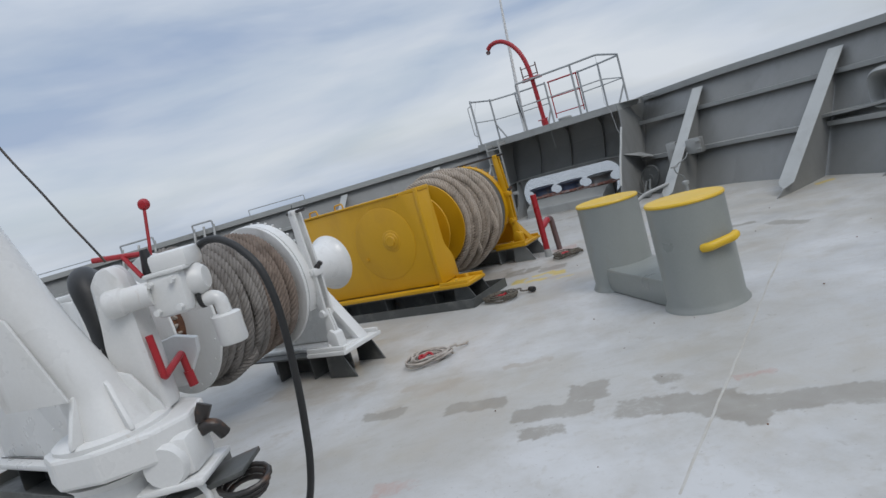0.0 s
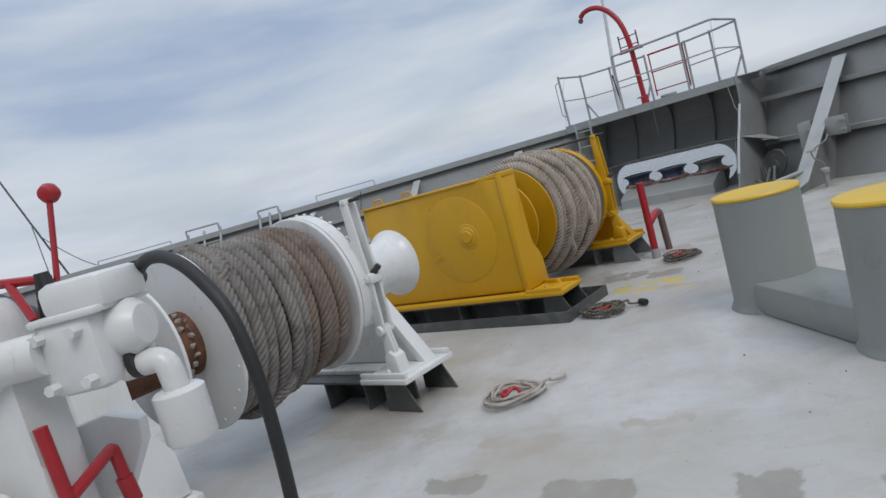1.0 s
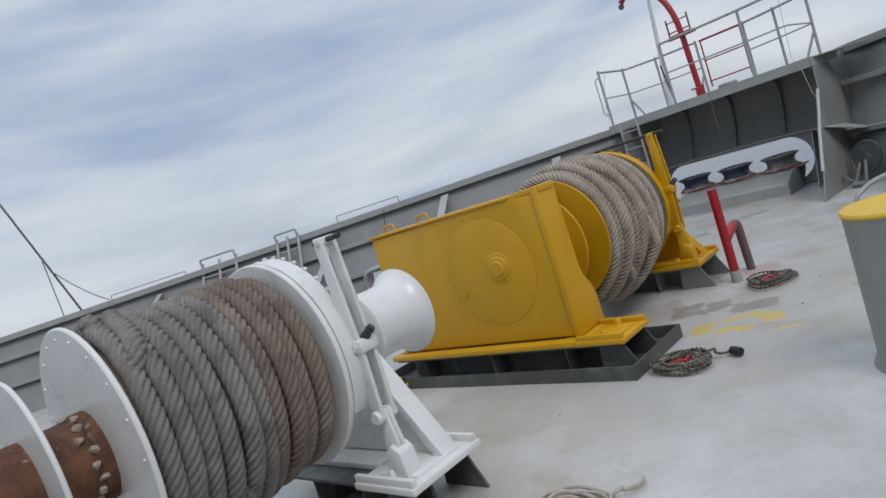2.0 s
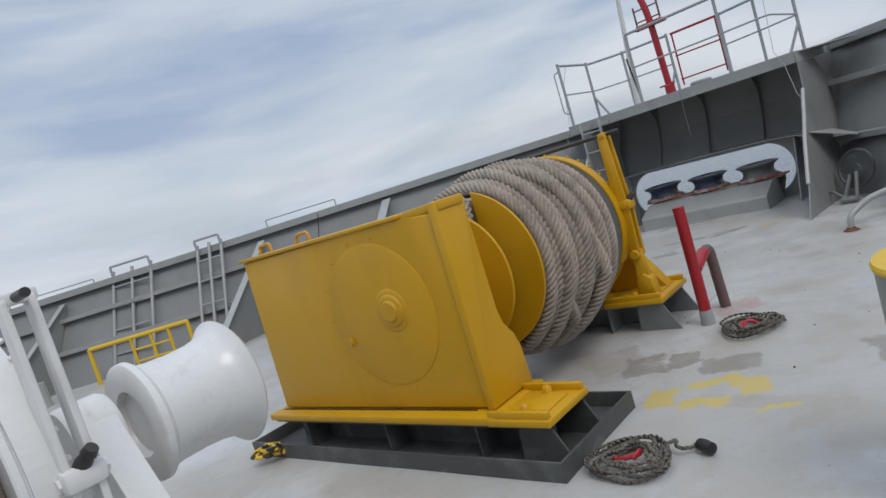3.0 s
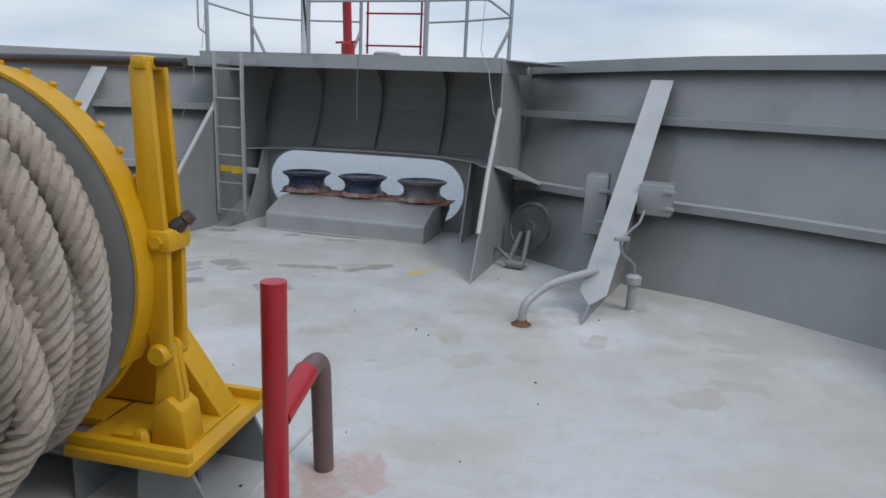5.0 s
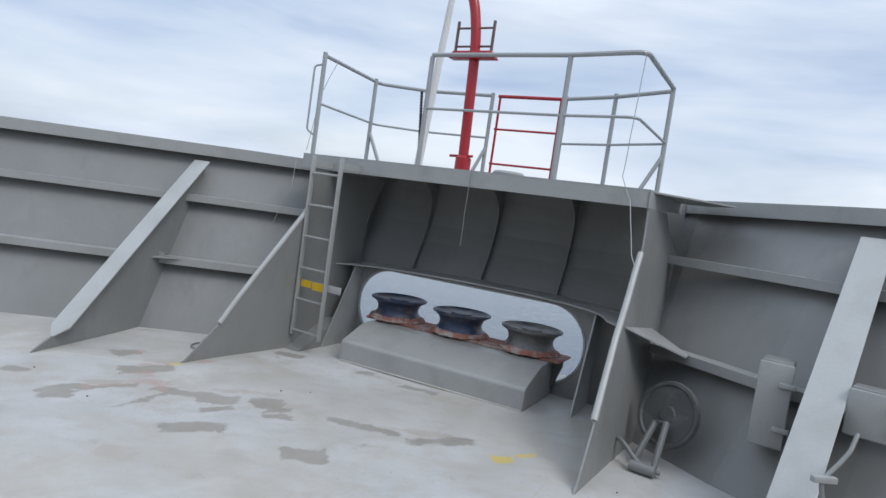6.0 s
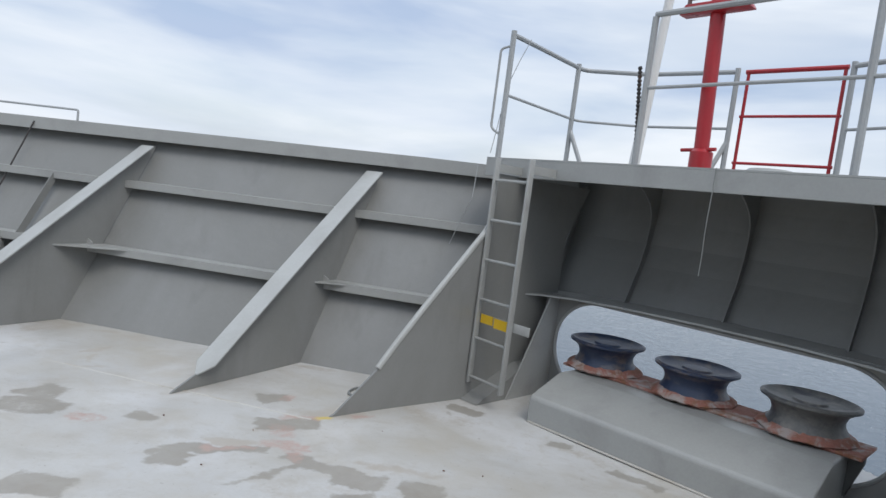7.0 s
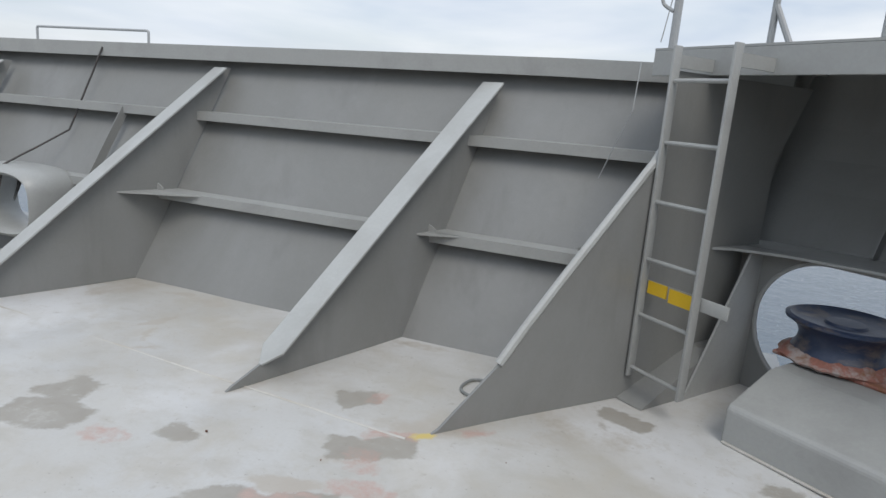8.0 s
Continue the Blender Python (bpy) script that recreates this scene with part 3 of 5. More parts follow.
        nn = nrm[k].lerp(nrm[k + 1], s - k).normalized()
        z = height + rise * q.x
        o = q + nn * (flare * z)
        rings.append([bm.verts.new(o + nn * a + Vector((0, 0, z + h))) for a, h in ((0.0, 0.0), (-depth, 0.0), (-depth, -0.068), (-depth + 0.014, -0.068), (-depth + 0.014, -0.012), (0.0, -0.012))])
    for a, b in zip(rings, rings[1:]):
        for k in range(6):
            bm.faces.new((a[k], a[(k + 1) % 6], b[(k + 1) % 6], b[k]))
    bm.faces.new(rings[0])
    bm.faces.new(rings[-1][::-1])
    # lighter than the wall: light on the top face, put into the colour
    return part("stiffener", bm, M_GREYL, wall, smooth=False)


def bracket(wall, foot, foot2, reach, top, wide=0.15):
    """A sloping bulwark stay: a web plate from its toe on the deck (foot) to the wall at foot2, with a face flat on its sloping edge.
    reach: how far from the toe its head lies; top: the head's height."""
    a, b = Vector((*foot, 0)), Vector((*foot2, 0))
    d = (b - a).normalized()
    a.z = deck_z(a.y)
    m = Matrix.Translation(a) @ pose(0, 0, 0, 0, 0, math.degrees(math.atan2(d.y, d.x)))
    base = (b - a).length
    stay = new("stay")
    stay.parent = wall
    stay.matrix_local = m
    bm = fresh()
    prism(bm, [(0.0, 0.0), (0.03, 0.02), (0.24, 0.115), (reach - 0.04, top), (reach + 0.03, top), (base + 0.02, 0.0)], 0.014, pose(0, -0.007, 0))
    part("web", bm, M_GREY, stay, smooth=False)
    bm = fresh()
    slope = math.atan2(top - 0.115, reach - 0.28)
    length = math.hypot(top - 0.115, reach - 0.28) - 0.02
    prism(bm, [(-0.05, -0.01), (0.05, -wide / 2), (length, -wide / 2), (length, wide / 2), (0.05, wide / 2), (-0.05, 0.01)], 0.014,
          pose(0.24, 0, 0.115, 0, -math.degrees(slope), 0) @ pose(0, 0, 0.014, -90, 0, 0), r=0.003)
    # the sky light on this sloping face is put into its colour
    part("face_flat", bm, M_FACE, stay, "sloping face flat in sky-lit pale grey", smooth=False)
    return stay


LEFT_X = [1.06, 0.3, -0.8, -2.0, -3.2, -3.5, -4.14, -4.6, -6.2, -8.0, -10.0, -12.5]
left_base = [(x, 14.03 - 0.012 * max(0.0, -x - 3.0) ** 2) for x in LEFT_X]
wall_left, lb, ln = bulwark("wall_left", left_base[::-1], [1.79 + 0.012 * min(x, 0.5) for x in LEFT_X[::-1]], "grey painted flared steel bulwark with stays", [(-1, (0.76, 1.0, 0))], gap=(5, 1))
stiffener(wall_left, lb, ln, 0.66)
stiffener(wall_left, lb, ln, 1.268, rise=0.006)
bracket(wall_left, (-0.75, 12.86), (-0.37, 14.03), 2.03, 1.62, 0.17)
bracket(wall_left, (-2.98, 12.83), (-2.60, 14.02), 2.03, 1.60, 0.17)
bracket(wall_left, (-5.35, 12.75), (-4.95, 14.02), 2.0, 1.54)
bracket(wall_left, (-9.3, 12.4), (-8.9, 13.6), 2.0, 1.48)

RIGHT = [(3.58, 12.44), (3.66, 12.24), (3.90, 11.53), (4.22, 10.90), (4.56, 10.38), (4.83, 9.84), (5.08, 9.26), (5.32, 8.6), (5.62, 7.4), (5.9, 6.0), (6.1, 3.5), (6.3, 0.0), (6.4, -12.0)]
wall_right, rb, rn = bulwark("wall_right", RIGHT, [1.86, 1.87, 1.89, 1.905] + [1.91] * 9, "grey painted flared steel bulwark with stays", [(0, (0.80, 1.30, 0)), (1, (0.76, 0.90, 0))], flare=0.59)
stiffener(wall_right, rb, rn, 0.69, flare=0.59)
stiffener(wall_right, rb, rn, 1.37, flare=0.59)
bracket(wall_right, (3.27, 10.16), (4.20, 11.03), 2.22, 1.70, 0.195)
bracket(wall_right, (4.15, 8.19), (5.14, 8.82), 2.25, 1.72, 0.22)
bracket(wall_right, (5.25, 7.75), (5.66, 7.9), 0.62, 0.72, 0.17)
bracket(wall_right, (5.0, 4.3), (6.05, 4.4), 1.9, 1.72, 0.17)

# small horizontal knees where the lower stiffener meets a stay
for wall, foot, foot2, base_n, z, far in ((wall_left, (-2.98, 12.83), (-2.60, 14.02), (0, 1, 0), 0.66, 0.30), (wall_left, (-0.75, 12.86), (-0.37, 14.03), (0, 1, 0), 0.66, 0.12), (wall_right, (3.27, 10.16), (4.20, 11.03), (0.82, 0.57, 0), 0.69, 0.2)):
    a, b = Vector((*foot, 0)), Vector((*foot2, 0))
    d = (b - a).normalized()
    along = Vector((base_n[1], -base_n[0], 0))
    corner = b + d * (FLARE * z / d.dot(Vector(base_n)))
    b2 = fresh()
    tri = [corner - d * 0.14, corner - d * (0.16 + far), corner + along * (0.06 + far) - Vector(base_n) * 0.14]
    top = [b2.verts.new(q + Vector((0, 0, z))) for q in tri]
    low = [b2.verts.new(q + Vector((0, 0, z - 0.012))) for q in tri]
    b2.faces.new(top)
    b2.faces.new(low[::-1])
    for k in range(3):
        b2.faces.new((top[k], low[k], low[(k + 1) % 3], top[(k + 1) % 3]))
    part("knee", b2, M_GREYL, wall, smooth=False)

# an added wall behind, out of view, made tall to block low sky light
bm = fresh()
box(bm, (-14, -14.1, -0.1), (6.9, -14, 7.5))
solo("wall_aft_blocker", bm, M_GREY, Matrix(), "plain grey wall added aft, unseen, to block low sky light", "wall", kind="structure", smooth=False)
bm = fresh()
box(bm, (-14.1, -14, 0), (-14, 15.3, 1.6))
solo("wall_port", bm, M_GREY, Matrix(), "plain grey steel bulwark closing the deck", "wall", kind="structure", smooth=False)


# ---------- bow wall with the fairlead opening, under the platform ----------
def stadium(x0, x1, z0, z1, r, seg=8):
    out = []
    for cx, cz, a0 in ((x1 - r, z0 + r, -90), (x1 - r, z1 - r, 0), (x0 + r, z1 - r, 90), (x0 + r, z0 + r, 180)):
        out += [(cx + r * math.cos(radians(a0 + 90 * k / seg)), cz + r * math.sin(radians(a0 + 90 * k / seg))) for k in range(seg + 1)]
    return out


bm = fresh()
hole = stadium(-1.165, 1.19, 0.08, 0.80, 0.35, 12)
prism(bm, [(-1.75, -0.02), (1.60, -0.02), (1.60, 0.835), (0.4, 0.842), (-0.6, 0.828), (-1.75, 0.785)], 0.025, pose(0, 0.44, 0), holes=[hole])
wall_bow = solo("wall_bow", bm, M_GREY, G, "grey bow plate with a long rounded fairlead opening", "bulwark", kind="structure", smooth=False)
bm = fresh()
sweep(bm, [(x, 0.44, z) for x, z in hole + hole[:1]], 0.012, 8)
part("opening_edge", bm, M_GREYL, wall_bow, "rounded edge of the opening")


def shelf_z(x):
    """Height of the curved shelf above the opening."""
    return 0.842 - 0.018 * (x - 0.25) ** 2


# shelf above the opening, swung inboard where it meets the side plate
bm = fresh()
SHELF = [(-1.56, -0.62), (-1.50, -0.33), (-1.44, -0.10), (-1.36, 0.12), (-1.25, 0.27), (-1.0, 0.36), (-0.6, 0.385), (0.0, 0.39), (0.6, 0.385), (1.0, 0.35), (1.22, 0.27), (1.33, 0.16), (1.40, 0.02), (1.46, -0.14), (1.60, -0.32)]
panel(bm, [[(Vector((x, y, shelf_z(min(x, 1.3)))), Vector((0, 0, -1))), (Vector((x, 0.92, shelf_z(min(x, 1.3)))), Vector((0, 0, -1)))] for x, y in SHELF], 0.014)
part("shelf", bm, M_GREYL, wall_bow, "curved shelf over the opening", smooth=False)

# flared upper plate, its section as (y, z)
UPPER = [(0.76, 0.76), (0.78, 0.83), (0.84, 0.95), (0.93, 1.12), (0.995, 1.30), (1.03, 1.48), (1.05, 1.65), (1.06, 1.83)]
bm = fresh()
panel(bm, [[(Vector((-1.62 + 3.37 * k / 12, y, z)), Vector((0, 1, 0))) for y, z in UPPER] for k in range(13)], 0.02)
part("upper_plate", bm, M_GREY, wall_bow, "dark flared upper bow plate", smooth=False)


def rib(x):
    """A thin curved rib on the upper plate, with a knee at its head."""
    b2 = fresh()
    edge = [(0.715, 0.836), (0.77, 0.95), (0.86, 1.12), (0.92, 1.30), (0.945, 1.46), (0.935, 1.55), (0.89, 1.62), (0.80, 1.69), (0.70, 1.74), (0.70, 1.82)]
    prism(b2, edge + [(y + 0.002, z) for y, z in UPPER[::-1]], 0.012, pose(x + 0.006, 0, 0, 0, 0, 90))
    return part("rib", b2, M_GREY, wall_bow, smooth=False)


for x in (-1.5, -0.76, 0.01, 0.79):
    rib(x)
# sloping stays beside the opening
for x in (-1.18, 1.29):
    bm = fresh()
    prism(bm, [(-0.08, 0.0), (0.33 if x < 0 else 0.26, shelf_z(x) - 0.016), (0.44, shelf_z(x) - 0.016), (0.44, 0.0)], 0.014, pose(x, 0, 0, 0, 0, 90))
    part("side_stay", bm, M_GREYL, wall_bow, smooth=False)
# low sloping plinth at the foot of the ladder
bm = fresh()
prism(bm, [(-0.40, 0.0), (-0.36, 0.02), (0.12, 0.24), (0.42, 0.26), (0.42, 0.0)], 0.30, pose(-1.196, 0, 0, 0, 0, 90))
part("plinth", bm, M_GREY, wall_bow, smooth=False)
G_F = G.inverted() @ F


def plate_on(name, rows, thick, mat, label=""):
    """A plate given by matching front and back points (x, y, z) of the platform's axes, thickened sideways."""
    b2 = fresh()
    panel(b2, [[(G_F @ Vector(a), Vector((1, 0, 0))), (G_F @ Vector(b), Vector((1, 0, 0)))] for a, b in rows], thick)
    return part(name, b2, mat, wall_bow, label, smooth=False)


# the big side plates of the recess
bm = fresh()
prism(bm, [(-1.53, 0.0), (-1.49, 0.02), (-1.18, 0.30), (-1.06, 0.455), (-0.86, 0.69), (-0.42, 1.19), (-0.37, 1.245), (-0.33, 1.31), (-0.30, 1.69), (0.80, 1.69), (0.57, 1.26), (0.55, 0.0)], 0.016, G_F @ pose(-1.33, 0, 0, 0, 0, 90))
part("side_plate", bm, M_GREY, wall_bow, "large grey side plate with a sloping edge", smooth=False)
bm = fresh()
sweep(bm, [G_F @ Vector((-1.34, y, z)) for y, z in ((-1.19, 0.29), (-1.06, 0.455), (-0.86, 0.69), (-0.42, 1.19), (-0.37, 1.245), (-0.335, 1.30))], 0.022, 8)
part("edge_bar", bm, M_FACE, wall_bow, "rounded edge bar in sky-lit pale grey")
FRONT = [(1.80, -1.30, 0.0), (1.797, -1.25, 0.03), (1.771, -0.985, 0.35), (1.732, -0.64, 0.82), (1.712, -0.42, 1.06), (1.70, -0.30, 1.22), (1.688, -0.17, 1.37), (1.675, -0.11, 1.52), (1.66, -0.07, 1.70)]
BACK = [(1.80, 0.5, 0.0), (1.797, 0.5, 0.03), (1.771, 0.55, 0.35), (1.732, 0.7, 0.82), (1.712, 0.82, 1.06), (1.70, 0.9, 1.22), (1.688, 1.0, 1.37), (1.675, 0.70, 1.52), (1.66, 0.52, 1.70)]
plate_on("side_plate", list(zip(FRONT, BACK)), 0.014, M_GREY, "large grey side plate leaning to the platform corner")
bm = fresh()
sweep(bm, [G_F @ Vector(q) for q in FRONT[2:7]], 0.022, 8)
part("edge_bar", bm, M_FACE, wall_bow, "rounded edge bar in sky-lit pale grey")
# knee from the outer side of that plate down to the bulwark's lower stiffener
bm = fresh()
tip = G.inverted() @ Vector((3.90, 12.05, 0.692))
panel(bm, [[(G_F @ Vector((1.75, -0.50, 0.88)), Vector((0, 0, -1))), (G_F @ Vector((1.75, 0.30, 0.80)), Vector((0, 0, -1)))],
           [(tip, Vector((0, 0, -1))), (tip + Vector((0.0, 0.12, 0.0)), Vector((0, 0, -1)))]], 0.012)
part("plate_knee", bm, M_GREYL, wall_bow, smooth=False)
bm = fresh()
sweep(bm, [G_F @ Vector((-1.335 - 0.13 * math.sin(a * 0.262), -1.14 - 0.05 * math.cos(a * 0.262), 0.15 + 0.01 * math.sin(a * 0.5))) for a in range(13)], 0.007, 6)
part("lashing_ring", bm, M_GREASE, wall_bow, "small dark lashing ring")
# ---------- roller fairlead ----------
fairlead = thing("roller_fairlead", G, "grey roller fairlead with three worn dark rollers on a sloped base", "fairlead")
bm = fresh()
prism(bm, [(-0.30, 0.0), (-0.30, 0.17), (-0.285, 0.192), (0.03, 0.31), (0.06, 0.318), (0.42, 0.318), (0.42, 0.0)], 1.77, pose(0.96, 0.0, 0, 0, 0, 90), r=0.012)
# the lit slope is painted in by this lighter grey
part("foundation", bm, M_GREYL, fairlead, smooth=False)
bm = fresh()
box(bm, (-0.80, -0.312, 0.0), (0.952, -0.297, 0.012), r=0.004)
part("weld_bead", bm, M_SEAM, fairlead, "pale weld along the foot")
bm = fresh()
prism(bm, [(0.90, 0.06), (0.97, 0.06), (1.04, 0.27), (1.04, 0.320), (0.90, 0.320)], 0.05, pose(0, 0.36, 0), r=0.006)
part("roller_support", bm, M_STEEL, fairlead, "dark support under the end roller")
bm = fresh()
prism(bm, [(-0.93, 0.0), (1.05, 0.0), (1.05, 0.020), (-0.93, 0.020)], 0.36, pose(0, 0.24, 0.318), r=0.006)
part("roller_bed", bm, M_FLAKE, fairlead, "rusty bed plate with flaking primer", smooth=False)
for k, (x, mat) in enumerate(((-0.695, M_ROLLER), (0.0, M_ROLLER), (0.703, M_ROLLERG))):
    bm = fresh()
    lathe(bm, [(0.0, 0.0), (0.25, 0.0), (0.228, 0.04), (0.205, 0.075), (0.20, 0.11), (0.215, 0.15), (0.255, 0.182), (0.275, 0.190), (0.277, 0.204), (0.255, 0.211), (0.225, 0.192), (0.10, 0.184), (0.09, 0.196), (0.0, 0.198)],
          44, pose(x, 0.44, 0.340) @ UPRIGHT)
    roller = part("roller", bm, mat, fairlead, "dark blue worn roller" if mat is M_ROLLER else "grey worn roller with dark scuffs")
    bm = fresh()
    lathe(bm, [(0.0, 0.0), (0.272, 0.0), (0.282, 0.012), (0.262, 0.028), (0.235, 0.046), (0.20, 0.052)], 60, pose(x, 0.44, 0.334) @ UPRIGHT)
    for v in bm.verts:
        v.co += noise.noise_vector(v.co * 16) * 0.013 + noise.noise_vector(v.co * 45) * 0.007
    part("rust_collar", bm, M_FLAKE, roller, "flaking red primer and rust")

# ---------- bow platform ----------
platform = thing("platform", F @ pose(0, 0, 0), "grey steel bow platform over the fairlead recess", "platform", kind="structure")
bm = fresh()
prism(bm, [(-1.70, -0.10), (1.67, -0.10), (1.70, 1.0), (1.0, 1.55), (0.3, 1.74), (-0.6, 1.70), (-1.4, 1.55), (-2.0, 1.2)], 0.012,
      Matrix(((1, 0, 0, 0), (0, 0, 1, 0), (0, -1, 0, 1.83), (0, 0, 0, 1))))
part("top_plate", bm, M_GREYL, platform, smooth=False)
bm = fresh()
prism(bm, [(-1.70, -0.145), (1.67, -0.135), (1.67, -0.013), (-1.70, -0.013)], 0.014, pose(0, -0.10, 1.83), r=0.003)
part("front_lip", bm, M_GREYL, platform, "deep front edge plate", smooth=False)
bm = fresh()
prism(bm, [(-0.10, -0.135), (1.1, -0.10), (1.1, -0.013), (-0.10, -0.013)], 0.014, pose(1.67, 0, 1.83, 0, 0, 90))
part("side_lip", bm, M_GREYL, platform, smooth=False)

bm = fresh()
prism(bm, [(1.675, 0.02), (2.15, 0.66), (1.92, 0.98), (1.71, 0.99)], 0.012, Matrix(((1, 0, 0, 0), (0, 0, 1, 0), (0, -1, 0, 1.826), (0, 0, 0, 1))))
part("corner_sheet", bm, M_GREYL, platform, smooth=False)

RAIL_Z = 2.82
rail = thing("guard_rail", F, "galvanised tube guard rail round the bow platform", "railing")


def tube(parent, pts, r=0.021, mat=None, name="rail", label="", curve=0.10):
    b2 = fresh()
    sweep(b2, rounded(pts, curve), r, 8)
    return part(name, b2, mat or M_GALV, parent, label)


fr = [(-0.468, 0.08), (0.84, 0.08), (1.465, 0.0), (1.44, 1.06)]
for z, r in ((RAIL_Z + 0.015, 0.020), (RAIL_Z - 0.465, 0.012)):
    tube(rail, [(*q, z if k < 3 else z - 0.02) for k, q in enumerate(fr)], r)
bk = [(-1.62, -0.06), (-1.83, 1.12), (-1.34, 1.42), (-0.58, 1.53), (0.26, 1.57), (0.84, 1.38), (1.44, 1.06)]
for z, r in ((RAIL_Z - 0.03, 0.020), (RAIL_Z - 0.495, 0.012)):
    tube(rail, [(*q, z) for q in bk[:4]], r)
    tube(rail, [(*q, z) for q in bk[4:]], r)
for x, y in (fr[0], fr[1], (1.44, 1.06), (-1.62, -0.06), (-1.80, 1.0), (-1.34, 1.42), (-0.58, 1.53), (0.26, 1.57), (0.84, 1.38)):
    tube(rail, [(x, y, 1.825), (x, y, RAIL_Z)], 0.022, name="post")
for x, y, dx, dy in ((1.44, 1.06, -0.16, -0.10), (-1.80, 1.0, 0.22, 0.0), (-0.58, 1.53, -0.1, -0.14)):
    tube(rail, [(x, y, 2.22), (x + dx, y + dy, 1.825)], 0.02, name="brace")
gate = thing("rail_gate", F, "red painted tube gate in the bow rail", "gate")
for z in (RAIL_Z - 0.03, RAIL_Z - 0.39, 2.05):
    tube(gate, [(-0.52, 1.555, z), (0.22, 1.59, z)], 0.012 if z < 2.7 else 0.019, M_RED, "bar")
for x, y in ((-0.50, 1.556), (0.20, 1.59)):
    tube(gate, [(x, y, 1.95), (x, y, RAIL_Z - 0.03)], 0.014, M_RED, "upright")
hoop = thing("grab_hoop", F, "thin galvanised grab hoop beside the ladder head", "handrail")
tube(hoop, [(-1.64, -0.07, RAIL_Z - 0.12), (-1.70, -0.10, RAIL_Z - 0.14), (-1.70, -0.10, 2.06), (-1.64, -0.07, 2.02)], 0.010, name="hoop", curve=0.04)


def slack_line(name, pts, r, mat, label, m=None, n=26, sag=0.0):
    b2 = fresh()
    pts = [Vector(q) for q in pts]
    out = []
    for a, b in zip(pts, pts[1:]):
        out += [a.lerp(b, k / n) - Vector((0, 0, sag * 4 * (k / n) * (1 - k / n))) + noise.noise_vector(a.lerp(b, k / n) * 5) * 0.005 for k in range(n)]
    sweep(b2, out + [pts[-1]], r, 6)
    return solo(name, b2, mat, m or Matrix(), label, "line")


slack_line("lashing_line", [(-1.58, 0.1, RAIL_Z - 0.03), (-1.64, -0.02, 2.45), (-1.66, -0.11, 1.86)], 0.003, M_GALV, "thin pale line hanging from the guard rail", F)
slack_line("lashing_line", [(1.47, -0.04, RAIL_Z), (1.46, -0.13, 1.9), (1.55, -0.14, 1.72), (1.66, -0.30, 1.35), (1.70, -0.33, 1.28)], 0.0035, M_GALV, "thin pale line hanging from the guard rail", F)
slack_line("lashing_line", [(0.20, -0.115, 1.83), (0.20, -0.12, 1.2)], 0.003, M_PED, "thin pale line hanging below the platform edge", F)
slack_line("lashing_line", [(-1.75, -0.14, 1.76), (-1.70, -0.2, 1.5), (-1.85, -0.25, 1.1)], 0.003, M_GALV, "thin pale line beside the ladder", F)

# ---------- red davit on the platform ----------
davit = thing("davit", F @ pose(-0.05, 0.16, 0), "red painted swinging davit clamped to the guard rail", "davit")
bm = fresh()
arc = [(0, 0, 1.83), (-0.035, 0, 2.84), (-0.055, 0, 3.05), (-0.10, 0, 3.27), (-0.18, 0, 3.47), (-0.32, 0, 3.66), (-0.50, 0, 3.79), (-0.68, 0, 3.83), (-0.83, 0, 3.80), (-0.90, 0, 3.74)]
sweep(bm, rounded(arc, 0.08), 0.046, 14)
part("mast", bm, M_RED, davit)
bm = fresh()
prism(bm, [(-0.26, -0.03), (0.20, -0.03), (0.16, 0.035), (-0.22, 0.035)], 0.1, pose(0, -0.08, 2.84), r=0.008)
part("clamp", bm, M_RED, davit)
bm = fresh()
lathe(bm, [(0.07, 0), (0.07, 0.12), (0.05, 0.14)], 14, pose(0, 0, 1.83) @ UPRIGHT)
bar(bm, (-0.13, -0.02, 1.96), (0.1, -0.02, 1.97), 0.012)
part("foot_socket", bm, M_RED, davit)
bm = fresh()
for z in (2.93, 3.09):
    bar(bm, (-0.24, 0, z), (0.12, 0, z), 0.010, 8)
for x in (-0.24, 0.12):
    bar(bm, (x, 0, 2.89), (x, 0, 3.15), 0.014, 8)
part("cleat_frame", bm, M_OXIDE, davit, "dark red horn cleat frame")
bm = fresh()
lathe(bm, [(0.0, -0.02), (0.045, -0.02), (0.05, 0.0), (0.045, 0.02), (0.0, 0.02)], 14, pose(-0.91, 0, 3.68))
part("head_eye", bm, M_OXIDE, davit)

staff = solo("jackstaff", lathe(fresh(), [(0.042, 0), (0.036, 1.2), (0.022, 3.2), (0.012, 5.5), (0.0, 5.52)], 12, pose(-0.92, 0.75, 1.83, 0, 4.4, 0) @ UPRIGHT), M_WHITE, F, "slender white jackstaff on the bow platform", "flagstaff")
bm = fresh()
lathe(bm, [(0.14, 0), (0.15, 0.05), (0.13, 0.07), (0.0, 0.075)], 18, pose(0.22, 0.55, 1.83) @ UPRIGHT)
solo("mushroom_vent", bm, M_GREYL, F, "low grey vent cap on the platform", "vent")
bm = fresh()
for k in range(22):
    lathe(bm, [(0.011, -0.012), (0.018, 0.0), (0.011, 0.012)], 6, pose(-0.56 + 0.003 * k, 0.12, 2.5 - k * 0.028, 0, 0, 90 * (k % 2)))
solo("hanging_chain", bm, M_GREASE, F, "short dark chain hanging from a rail post", "chain")

# ---------- ladder ----------
ladder = thing("ladder", F @ pose(-1.145, -0.36, 0), "grey steel vertical ladder with six rungs", "ladder")
for x in (-0.165, 0.165):
    bm = fresh()
